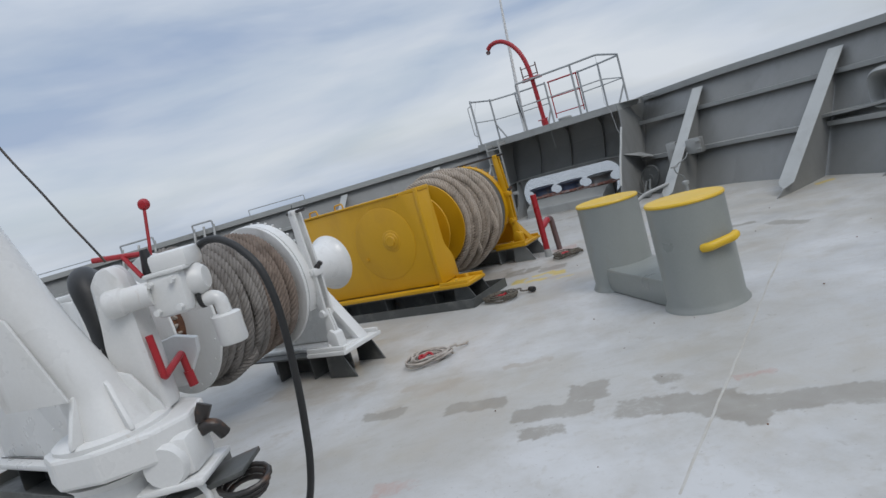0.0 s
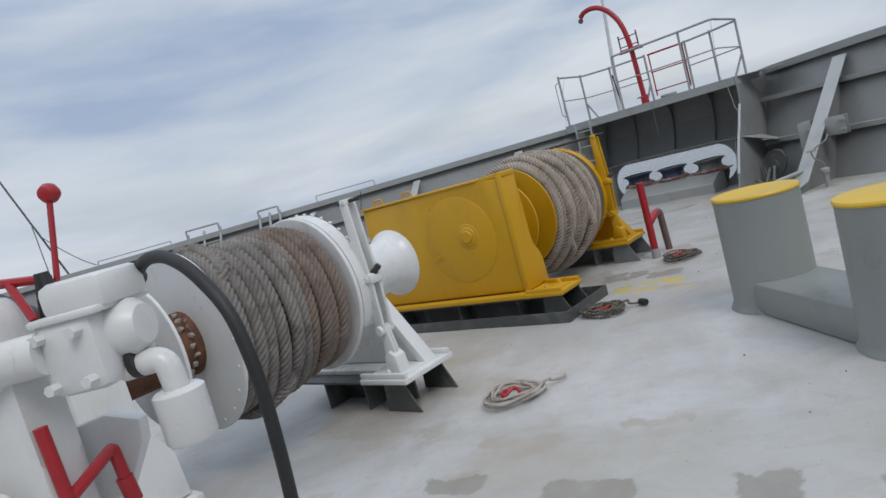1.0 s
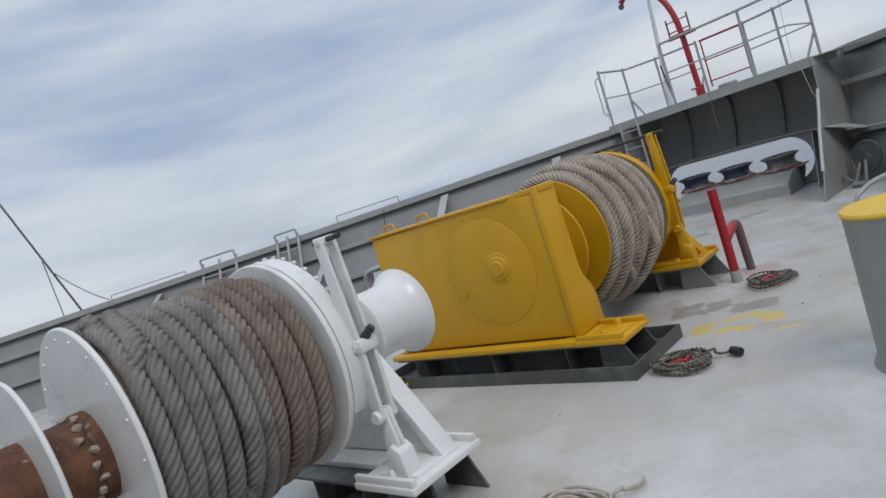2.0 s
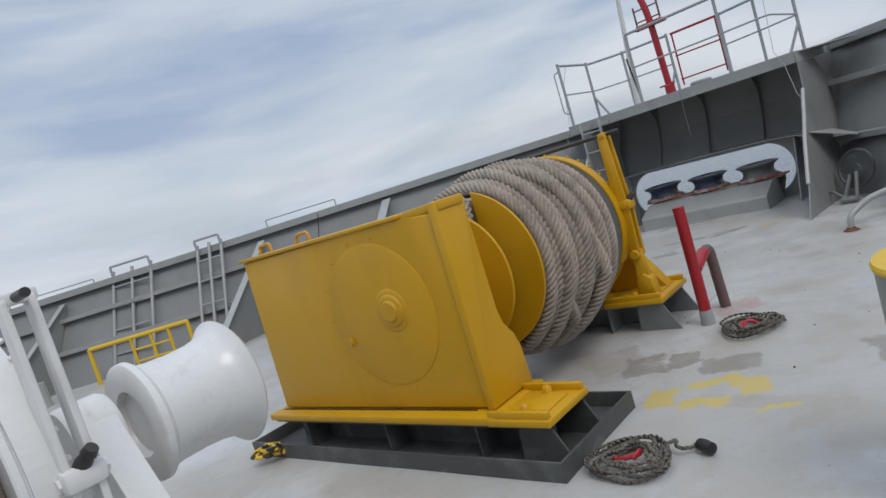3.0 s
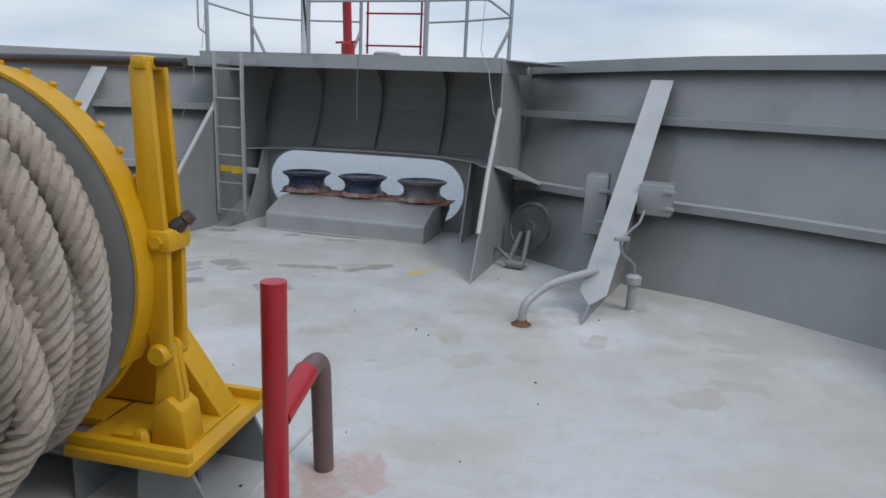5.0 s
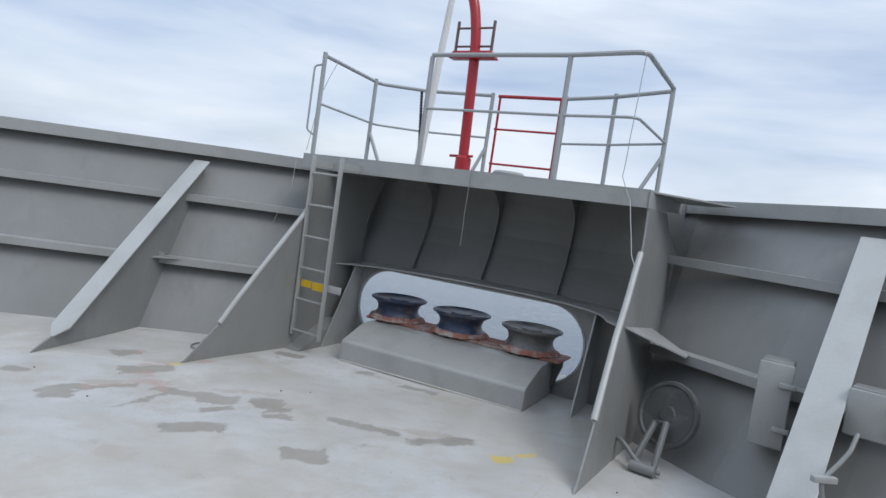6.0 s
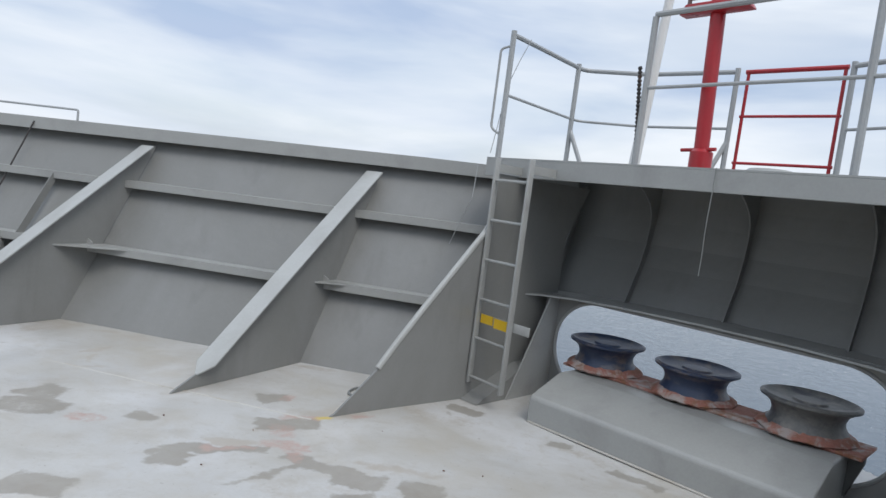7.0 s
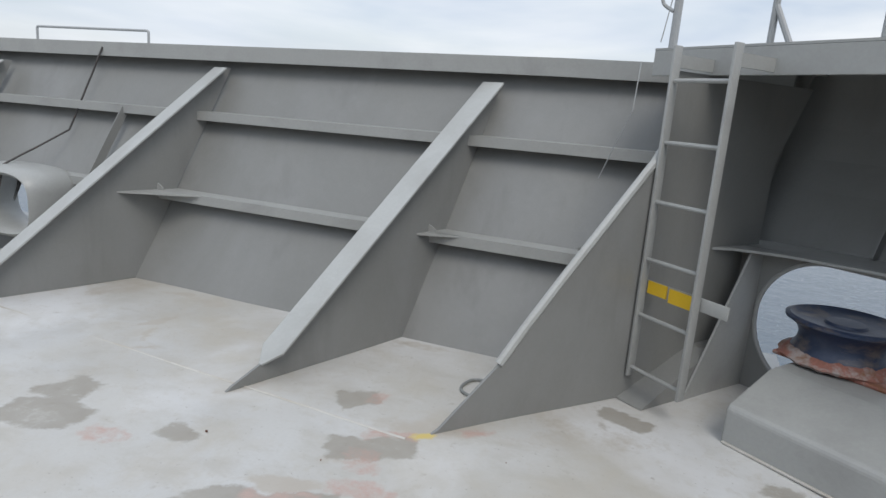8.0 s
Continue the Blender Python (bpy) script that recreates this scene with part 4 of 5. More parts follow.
    box(bm, (x - 0.008, -0.025, 0.13), (x + 0.008, 0.025, 1.80), r=0.003)
    stile = part("stile", bm, M_GREYL, ladder)
    bm = fresh()
    box(bm, (x - 0.006, 0.02, 1.70), (x + 0.006, 0.27, 1.76))
    part("top_lug", bm, M_GREYL, ladder)
for k in range(6):
    bm = fresh()
    bar(bm, (-0.165, 0, 0.178 + k * 0.292), (0.165, 0, 0.178 + k * 0.292), 0.011, 8)
    part("rung", bm, M_GREYL, ladder)
bm = fresh()
box(bm, (-0.24, 0.03, 0.585), (0.32, 0.04, 0.65), r=0.002)
part("stay_bar", bm, M_GREYL, ladder)
bm = fresh()
box(bm, (-0.15, 0.022, 0.585), (-0.03, 0.029, 0.65))
part("tag_strip", bm, M_YTOP, ladder, "yellow tape on the stay bar")
bm = fresh()
box(bm, (-0.01, 0.018, 0.575), (0.15, 0.028, 0.645))
part("tag_strip", bm, M_YTOP, ladder, "yellow tape on the stay bar")

# ---------- winches ----------
def disc(bm, y, r, t, cut=None, seg=56, h=SHAFT):
    """A drum flange: a disc of thickness t across the shaft at y; cut = (x0, x1, depth): a slot from its top."""
    if cut is None:
        return lathe(bm, [(0.0, y), (r - 0.006, y), (r, y + 0.006), (r, y + t - 0.006), (r - 0.006, y + t), (0.0, y + t)], seg, pose(0, 0, h))
    x0, x1, deep = cut
    a0, a1 = math.acos(x1 / r), math.acos(x0 / r)
    pts = [(r * math.cos(a1 + (2 * math.pi - (a1 - a0)) * k / seg), r * math.sin(a1 + (2 * math.pi - (a1 - a0)) * k / seg)) for k in range(seg + 1)]
    pts += [(x1, r - deep), (x0, r - deep)]
    return prism(bm, [(x, z + h) for x, z in pts], t, pose(0, y, 0))


def gearbox(winch, y0, mat):
    """The flat gear case: face at y0, 0.215 thick."""
    bm = fresh()
    prism(bm, [(-1.38, 0.275), (0.50, 0.275), (0.50, 1.36), (0.28, 1.37), (-0.2, 1.37), (-1.33, 1.365)], 0.215, pose(0, y0, 0), r=0.018)
    case = part("gear_case", bm, mat, winch)
    bm = fresh()
    lathe(bm, [(0.0, 0.0), (0.415, 0.0), (0.432, 0.006), (0.436, 0.02)], 56, pose(-0.10, y0 - 0.010, 0.86))
    part("gear_cover", bm, mat, case)
    bm = fresh()
    lathe(bm, [(0.0, -0.020), (0.055, -0.020), (0.062, -0.014), (0.066, -0.008), (0.088, -0.008), (0.096, -0.002), (0.10, 0.004), (0.122, 0.004), (0.130, 0.010), (0.133, 0.03)], 40, pose(0.01, y0 - 0.02, 0.88))
    part("shaft_cap", bm, mat, case)
    bm = fresh()
    lathe(bm, [(0.0, -0.02), (0.022, -0.02), (0.022, 0.02)], 10, pose(-0.42, y0 - 0.006, 0.72))
    box(bm, (-0.45, y0 - 0.02, 0.70), (-0.39, y0 - 0.004, 0.715))
    part("drain_plug", bm, mat, case)
    for k in range(14):
        a = 2 * math.pi * k / 14
        bm = fresh()
        lathe(bm, [(0.0, -0.005), (0.007, -0.005), (0.009, 0.01)], 6, pose(-0.10 + 0.46 * math.cos(a), y0 - 0.001, 0.86 + 0.46 * math.sin(a)))
        part("cover_bolt", bm, mat, case)
    # end plate with its flared foot
    bm = fresh()
    prism(bm, [(-0.02, 1.41), (0.24, 1.41), (0.24, 1.35), (0.215, 1.30), (0.225, 0.74), (0.245, 0.66), (0.33, 0.58), (0.35, 0.50), (0.37, 0.275), (-0.02, 0.275)], 0.05, pose(0.55, y0, 0, 0, 0, 90), r=0.01)
    part("end_plate", bm, mat, winch)
    bm = fresh()
    prism(bm, [(0.26, 1.36), (0.56, 1.36), (0.56, 1.41), (0.30, 1.40)], 0.21, pose(0, y0 + 0.005, 0), r=0.008)
    part("case_lid", bm, mat, winch)
    bm = fresh()
    prism(bm, [(-1.36, 1.365), (0.26, 1.372), (0.26, 1.395), (-1.36, 1.388)], 0.245, pose(0, y0 - 0.015, 0), r=0.006)
    part("top_flange", bm, mat, winch)
    for x in (-1.16, -0.72):
        bm = fresh()
        z = 1.388 + (x + 1.36) * 0.004
        sweep(bm, rounded([(x - 0.07, y0 + 0.10, z - 0.01), (x - 0.06, y0 + 0.10, z + 0.055), (x + 0.06, y0 + 0.10, z + 0.06), (x + 0.07, y0 + 0.10, z - 0.01)], 0.02, 3), 0.011, 6)
        part("lifting_handle", bm, mat, winch)
    # base flange and foot pad
    bm = fresh()
    prism(bm, [(-1.46, 0.225), (0.60, 0.225), (0.60, 0.268), (-1.46, 0.268)], 0.50, pose(0, y0 - 0.10, 0), r=0.006)
    part("base_flange", bm, mat, winch)
    foot_pad(winch, 0.55, 0.93, y0 - 0.11, y0 + 0.30, mat)
    bm = fresh()
    box(bm, (-1.40, y0 - 0.012, 0.262), (0.42, y0 - 0.004, 0.274))
    part("drip_gap", bm, M_GREASE, winch, "dark greasy joint above the base flange")


def foot_pad(winch, x0, x1, y0, y1, mat):
    bm = fresh()
    box(bm, (x0, y0, 0.225), (x1, y1, 0.262), r=0.006)
    for y in (y0 + 0.015, y1 - 0.045):
        box(bm, (x0, y, 0.255), (x1 - 0.01, y + 0.03, 0.30), r=0.006)
    box(bm, (x0 + 0.10, y0 + 0.1, 0.255), (x1 - 0.06, y1 - 0.1, 0.275), r=0.005)
    pad = part("foot_pad", bm, mat, winch)
    for y in (y0 + 0.09, y1 - 0.09):
        bm = fresh()
        lathe(bm, [(0.0, 0.05), (0.016, 0.05), (0.028, 0.035), (0.03, 0.0)], 6, pose((x0 + x1) / 2, y, 0.26) @ pose(0, 0, 0, 90))
        part("hold_down_bolt", bm, mat, pad)


def pedestal(winch, x0, x1, y0, y1, mat, ribs):
    """Deck foundation under a base: a long web with ribs and sloping end gussets."""
    bm = fresh()
    box(bm, (x0, (y0 + y1) / 2, 0.0), (x1 - 0.12, (y0 + y1) / 2 + 0.02, 0.226))
    box(bm, (x0, y0, 0.208), (x1, y1, 0.2245))
    part("foundation_web", bm, mat, winch, smooth=False)
    for x in ribs:
        bm = fresh()
        prism(bm, [(y0 + 0.02, 0.0), (y1 - 0.02, 0.0), (y1 - 0.02, 0.21), (y0 + 0.02, 0.21)], 0.014, pose(x, 0, 0, 0, 0, 90))
        part("foundation_rib", bm, mat, winch, smooth=False)
    for y in (y0 + 0.02, y1 - 0.03):
        bm = fresh()
        prism(bm, [(x1 - 0.22, 0.0), (x1 + 0.10, 0.0), (x1 - 0.01, 0.21), (x1 - 0.20, 0.21)], 0.014, pose(0, y, 0))
        part("end_gusset", bm, mat, winch, smooth=False)


def brake_gear(winch, y, mat, lean=0.0, screw=True, h=SHAFT, rb=0.60, tall=1.508):
    """The bearing stand with its brake links, at y, on the side of the deck gangway."""
    # bearing stand
    bm = fresh()
    prism(bm, [(-0.62, 0.27), (0.66, 0.27), (0.60, 0.34), (0.17, 0.92), (0.10, 1.0), (-0.10, 1.0), (-0.17, 0.92), (-0.56, 0.34)], 0.06, pose(0, y + 0.24, 0), r=0.008,)
    part("bearing_stand", bm, mat, winch)
    bm = fresh()
    prism(bm, [(0.02, 0.0), (0.10, 0.0), (-0.42, 0.75), (-0.49, 0.73)], 0.12, pose(0.60, y + 0.21, 0.27), r=0.008)
    part("stand_rib", bm, mat, winch)
    bm = fresh()
    lathe(bm, [(0.0, -0.02), (0.15, -0.02), (0.16, 0.0), (0.16, 0.14), (0.15, 0.16), (0.0, 0.16)], 28, pose(0, y + 0.20, h))
    part("bearing", bm, mat, winch)
    foot_pad(winch, 0.30, 0.76, y - 0.09, y + 0.44, mat)
    bm = fresh()
    box(bm, (-0.68, y + 0.1, 0.225), (0.32, y + 0.45, 0.262), r=0.006)
    part("stand_base", bm, mat, winch)
    # two parallel levers
    for k, dy in enumerate((0.0, 0.075)):
        bm = fresh()
        prism(bm, [(0.575, 0.60), (0.61, 0.565), (0.655, 0.60), (0.66, 0.92), (0.632, tall - 0.022), (0.617, tall), (0.579, tall), (0.564, tall - 0.032), (0.572, 0.92)], 0.022, pose(0.0 + lean, y + dy, 0), r=0.006)
        part("brake_lever", bm, mat, winch)
        bm = fresh()
        prism(bm, [(0.54, 0.26), (0.66, 0.26), (0.665, 0.45), (0.645, 0.62), (0.585, 0.63), (0.575, 0.45)], 0.022, pose(lean, y + dy + (0.024 if k == 0 else -0.024), 0), r=0.006)
        part("brake_link", bm, mat, winch)
        bm = fresh()
        lathe(bm, [(0.0, -0.012), (0.03, -0.012), (0.036, 0.0), (0.036, 0.04), (0.0, 0.045)], 14, pose(0.615 + lean, y + dy - 0.01, 0.59))
        part("pivot_pin", bm, mat, winch)
    bm = fresh()
    prism(bm, [(0.56, 0.262), (0.70, 0.262), (0.685, 0.40), (0.63, 0.44), (0.58, 0.40)], 0.107, pose(lean, y - 0.005, 0), r=0.012)
    part("link_shoe", bm, mat, winch)
    bm = fresh()
    box(bm, (0.577 + lean, y - 0.01, tall - 0.037), (0.627 + lean, y + 0.107, tall + 0.003), r=0.010)
    part("trunnion", bm, mat, winch)
    bm = fresh()
    sweep(bm, [(-0.30 if screw else 0.46, y + 0.048, tall - 0.022), (0.72 + lean, y + 0.048, tall - 0.012)], 0.015, 10)
    part("brake_screw", bm, M_GREASE, winch, "black greased brake screw")
    bm = fresh()
    lathe(bm, [(0.0, 0.0), (0.024, 0.0), (0.026, 0.03), (0.019, 0.055), (0.025, 0.06), (0.020, 0.085), (0.0, 0.085)], 12, pose(0.645 + lean, y + 0.045, 0.985, 0, 0, 0) @ pose(0, 0, 0, 40, 0, -60))
    part("greased_knob", bm, M_GREASE, winch, "black greasy end of the pivot")
    bm = fresh()
    box(bm, (0.585 + lean, y - 0.014, 0.925), (0.68 + lean, y + 0.112, 1.0), r=0.022)
    clamp = part("lever_clamp", bm, mat, winch)
    for dy in (-0.022, 0.108):
        part("clamp_nut", lathe(fresh(), [(0.0, 0.0), (0.022, 0.0), (0.022, 0.014), (0.0, 0.016)], 6, pose(0.635 + lean, y + dy, 0.962)), mat, clamp)
    # band strap over the flange
    bm = fresh()
    pts = [(rb * math.cos(radians(a)), y - 0.075, h + rb * math.sin(radians(a))) for a in range(-30, 215, 5)]
    rows = [[(Vector(q), (Vector(q) - Vector((0, y - 0.075, h))).normalized()), (Vector(q) + Vector((0, 0.1, 0)), (Vector(q) - Vector((0, y - 0.075, h))).normalized())] for q in pts]
    panel(bm, rows, 0.012)
    band = part("brake_band", bm, mat, winch, smooth=False)
    for a in range(0, 150, 9):
        bm = fresh()
        lathe(bm, [(0.0, 0.012), (0.012, 0.01), (0.013, 0.0)], 6, pose((rb + 0.012) * math.cos(radians(a)), y + 0.03, h + (rb + 0.012) * math.sin(radians(a)), 0, 90 - a, 0) @ UPRIGHT)
        part("rivet", bm, mat, band)


def wound_rope(name, m, y0, y1, radius, r, mats, label, lobes, pitch, sag=0.0, bulge=0.0, wild=0.02, extra=(), start=3.3, h=SHAFT):
    """Rope wound on a drum from y0 to y1: one long laid helix, a part for each turn, and loose turns laid across it."""
    holder = thing(name, m, label, "rope")
    whole = int((y1 - y0) / (2 * r * 0.93))
    steps = int(2 * math.pi * radius / pitch * 12)
    part("rope_core", lathe(fresh(), [(radius - r * 0.7, y0 + 0.004), (radius - r * 0.7, y1 - 0.004)], 48, pose(0, 0, h)), mats[-1], holder)

    def at(a, y, lift):
        s = (y - y0) / (y1 - y0)
        rr = radius + bulge * math.sin(math.pi * s) + lift + sag * max(0.0, -math.sin(a)) ** 3 * (0.6 + 0.5 * math.sin(y * 9))
        return Vector((rr * math.cos(a), y, h + rr * math.sin(a)))

    def place(total):
        y = y0 + r + total / whole * (y1 - y0 - 2 * r)
        a = start + 2 * math.pi * total
        return at(a, y, wild * noise.noise(Vector((total * 5.0, 0.3, 1.7)))) + Vector((0, wild * 0.7 * noise.noise(Vector((total * 4.0, 7.3, 0.2))), 0))

    for j in range(whole):
        b2 = fresh()
        sweep(b2, [place(j + k / steps) for k in range(steps + 1)], r, 20, lobes, pitch, cap=False)
        part("turn", b2, mats[0] if j < whole * 0.55 else mats[-1], holder)
    for a0, a1, ya, yb, lift in extra:
        b2 = fresh()
        n = max(30, int((a1 - a0) * radius / pitch * 12))
        pts = [at(a0 + (a1 - a0) * k / n, ya + (yb - ya) * (k / n) + 0.03 * math.sin(k / n * 9), lift + r * 0.2 * math.sin(k / n * 14) - 0.14 * max(0.0, 1 - min(k, n - k) / (0.14 * n))) for k in range(n + 1)]
        sweep(b2, pts, r, 20, lobes, pitch)
        part("loose_turn", b2, mats[0], holder)
    return holder


def coaming(name, x0, x1, y0, y1, h, mat, label):
    """A low steel tray: a bottom sheet and four upright sides."""
    t = thing(name, W, label, "tray")
    for nm, lo, hi in (("side", (x0, y0, 0), (x1, y0 + 0.015, h)), ("side", (x0, y1 - 0.015, 0), (x1, y1, h)), ("side", (x0, y0 + 0.015, 0), (x0 + 0.015, y1 - 0.015, h)), ("side", (x1 - 0.015, y0 + 0.015, 0), (x1, y1 - 0.015, h)),
                       ("bottom", (x0 + 0.015, y0 + 0.015, 0.0), (x1 - 0.015, y1 - 0.015, 0.012))):
        part(nm, box(fresh(), lo, hi), mat if nm == "side" else M_STEEL, t, smooth=False)
    return t


# the yellow winch
yw = thing("mooring_winch", W, "yellow painted mooring winch with flat gear case and split drum", "winch", "mooring winches")
gearbox(yw, 0.0, M_YELLOW)
for name, y, r, t, mat, label, cut in (("end_flange", 0.58, 0.455, 0.02, M_YELLOW, "", None), ("divider_flange", 0.785, 0.545, 0.022, M_YELLOW, "yellow flange with a rope slot", (-0.45, 0.17, 0.46)),
                                       ("brake_flange", 1.83, 0.60, 0.03, M_FLANGE, "worn grey flange", None)):
    part(name, disc(fresh(), y, r, t, cut), mat, yw, label, smooth=cut is None)
part("drum", lathe(fresh(), [(0.24, 0.18), (0.24, 2.1)], 40, pose(0, 0, SHAFT)), M_YELLOW, yw)
part("flange_rim", lathe(fresh(), [(0.59, 1.862), (0.608, 1.862), (0.61, 1.885), (0.59, 1.885)], 56, pose(0, 0, SHAFT)), M_YELLOW, yw)
brake_gear(yw, 1.90, M_YELLOW)
pedestal(yw, -1.42, 0.90, -0.08, 0.30, M_STEEL, (-1.1, -0.3, 0.42))
pedestal(yw, -0.5, 0.74, 1.84, 2.30, M_PED, (-0.2, 0.3))
coaming("drip_tray", -1.64, 1.0, -0.20, 0.60, 0.10, M_STEEL, "low grey steel coaming round the winch base")
wound_rope("mooring_rope", W, 0.80, 1.83, 0.525, 0.050, [M_ROPE_Y], "thick beige laid mooring rope wound on the winch drum", 6, 0.24, sag=0.055, bulge=0.03, wild=0.03,
           extra=((-1.9, 3.3, 0.90, 1.20, 0.055), (-2.0, 3.4, 1.15, 1.48, 0.06), (-1.8, 5.6, 1.40, 1.74, 0.055), (-2.3, 3.2, 1.52, 1.12, 0.05), (3.6, 5.9, 0.95, 1.55, 0.06), (3.9, 5.7, 1.6, 1.05, 0.10), (-2.2, 3.2, 1.72, 1.62, 0.05), (3.3, 6.3, 1.2, 1.4, 0.12)))
wound_rope("mooring_rope", W, 0.60, 0.785, 0.28, 0.050, [M_ROPE_Y], "thick beige laid mooring rope on the narrow working drum", 6, 0.24, wild=0.02, extra=((1.1, 2.5, 0.68, 0.86, 0.19), (1.0, 2.4, 0.66, 0.72, 0.12)))

# the white winch
WH = 0.935
ww = thing("mooring_winch", W, "white painted mooring winch with drum and warping head", "winch", "mooring winches")
gearbox(ww, -3.86, M_WHITE)
for name, y, r, t in (("end_flange", -3.26, 0.45, 0.02), ("drum_flange", -3.0, 0.58, 0.024), ("brake_flange", -2.05, 0.575, 0.03)):
    part(name, disc(fresh(), y, r, t, h=WH), M_WHITE, ww)
part("shaft", lathe(fresh(), [(0.19, -3.62), (0.19, -3.06), (0.205, -3.05), (0.205, -3.0)], 36, pose(0, 0, WH)), M_RUST, ww, "bare rusty drum barrel with flaking paint")
for k in range(20):
    a = k * 0.314
    bm = fresh()
    lathe(bm, [(0.0, -0.02), (0.018, -0.012), (0.016, 0.012), (0.0, 0.02)], 6, pose(0.195 * math.cos(a), -3.07 + 0.02 * math.sin(k * 2.1), WH + 0.195 * math.sin(a)))
    for v in bm.verts:
        v.co += noise.noise_vector(v.co * 30) * 0.014
    part("paint_flake", bm, M_LINE, ww)
part("drum", lathe(fresh(), [(0.30, -2.98), (0.30, -2.03)], 40, pose(0, 0, WH)), M_WHITE, ww)
for k in range(20):
    a = 2 * math.pi * k / 20
    bm = fresh()
    lathe(bm, [(0.0, -0.006), (0.008, -0.005), (0.009, 0.0)], 6, pose(0.53 * math.cos(a), -3.0, WH + 0.53 * math.sin(a)))
    part("flange_bolt", bm, M_WHITE, ww)
brake_gear(ww, -1.94, M_WHITE, lean=-0.05, screw=False, h=WH, rb=0.562, tall=1.53)
pedestal(ww, -1.42, 0.86, -3.92, -3.56, M_STEEL, (-1.1, -0.3, 0.42))
pedestal(ww, -0.5, 0.66, -1.98, -1.52, M_STEEL, (-0.2, 0.25))
bm = fresh()
lathe(bm, [(0.0, -1.47), (0.13, -1.47), (0.14, -1.50), (0.235, -1.50), (0.25, -1.49), (0.252, -1.465), (0.24, -1.45), (0.222, -1.44), (0.215, -1.38), (0.213, -1.28), (0.22, -1.19), (0.235, -1.13), (0.265, -1.09), (0.285, -1.075), (0.27, -1.06), (0.06, -1.05), (0.0, -1.05)], 44, pose(0, 0, WH - 0.02))
part("warping_head", bm, M_WHITE, ww)
wound_rope("wire_rope", W, -2.98, -2.05, 0.485, 0.047, [M_ROPE_W, M_ROPE_B], "thick grey-brown laid rope wound in neat turns", 6, 0.26, sag=0.045, bulge=0.015, wild=0.035, h=WH,
           extra=((0.5, 2.6, -2.92, -2.55, 0.035), (1.3, 2.7, -2.90, -2.82, 0.05), (4.3, 5.6, -2.9, -2.6, 0.05)))
coaming("drip_tray", -1.68, 0.80, -4.05, -3.38, 0.10, M_STEEL, "low dark steel coaming round the winch base")

# ---------- bollards ----------
bo = thing("double_bollard", pose(0, 0, DECK_AFT), "grey double bollard with yellow tops on a shared saddle", "bollard")
N1, N2 = Vector((1.795, 4.725, 0)), Vector((1.505, 6.02, 0))
for k, q in enumerate((N1, N2)):
    bm = fresh()
    lathe(bm, [(0.325, 0.0), (0.312, 0.03), (0.297, 0.06), (0.295, 0.835), (0.29, 0.84), (0.0, 0.84)], 48, Matrix.Translation(q) @ UPRIGHT)
    post = part("bollard_post", bm, M_BOLLARD, bo)
    bm = fresh()
    lathe(bm, [(0.0, 0.835), (0.300, 0.835), (0.303, 0.848), (0.296, 0.86), (0.0, 0.862)], 48, Matrix.Translation(q) @ UPRIGHT)
    part("bollard_top", bm, M_YTOP, post, "yellow painted top plate")
bm = fresh()
d = (N2 - N1).normalized()
ang = math.degrees(math.atan2(d.y, d.x))
prism(bm, [(-0.02, 0.0), (1.31, 0.0), (1.31, 0.21), (1.23, 0.235), (0.05, 0.235), (-0.02, 0.21)], 0.50, Matrix.Translation(N1) @ pose(0, 0, 0, 0, 0, ang) @ pose(0, -0.25, 0), r=0.03)
part("saddle", bm, M_BOLLARD, bo)
bm = fresh()
sweep(bm, rounded([(1.755, 4.445, 0.49), (1.785, 4.40, 0.495), (1.98, 4.415, 0.52), (2.02, 4.465, 0.525)], 0.03), 0.034, 12)
lug = part("rope_horn", bm, M_YTOP, bo, "yellow horn on the side")

# ---------- pipes ----------
vp = thing("vent_pipe", pose(1.133, 8.635, deck_z(8.63)), "red upright pipe with a brown hooked side branch", "pipe")
part("upright", sweep(fresh(), [(0, 0, 0.09), (0, 0, 0.893)], 0.042, 16), M_RED, vp)
part("socket", lathe(fresh(), [(0.052, 0), (0.047, 0.10), (0.044, 0.11)], 16, UPRIGHT.copy()), M_GREYL, vp, "bare grey pipe foot")
bm = fresh()
sweep(bm, rounded([(0.02, 0.03, 0.42), (0.10, 0.16, 0.47), (0.195, 0.30, 0.50), (0.215, 0.325, 0.0)], 0.10), 0.040, 14)
part("branch", bm, M_OXIDE, vp, "brown hooked branch down to the deck")
part("branch_collar", sweep(fresh(), [(0.01, 0.015, 0.415), (0.13, 0.21, 0.482)], 0.045, 14), M_RED, vp)

solo("wire_hook", sweep(fresh(), rounded([(0.336, 13.662, 0.012), (0.249, 13.635, 0.012), (0.226, 13.53, 0.012), (0.25, 13.46, 0.012), (0.312, 13.432, 0.012)], 0.06), 0.008, 8), M_PED, Matrix(), "bent dark wire lying on the deck beside a stay", "wire")
cp = solo("cable_pipe", sweep(fresh(), rounded([(2.875, 10.26, 0), (2.895, 10.28, 0.13), (3.11, 10.37, 0.23), (3.56, 10.47, 0.28)], 0.2), 0.029, 14), M_GREYL, Matrix(), "bent grey pipe rising from the deck into a stay", "pipe")
bm = fresh()
lathe(bm, [(0.07, 0.0), (0.055, 0.008), (0.042, 0.014), (0.036, 0.03)], 16, pose(2.875, 10.26, 0) @ UPRIGHT)
part("rust_collar", bm, M_RUST, cp, "rusty foot ring")


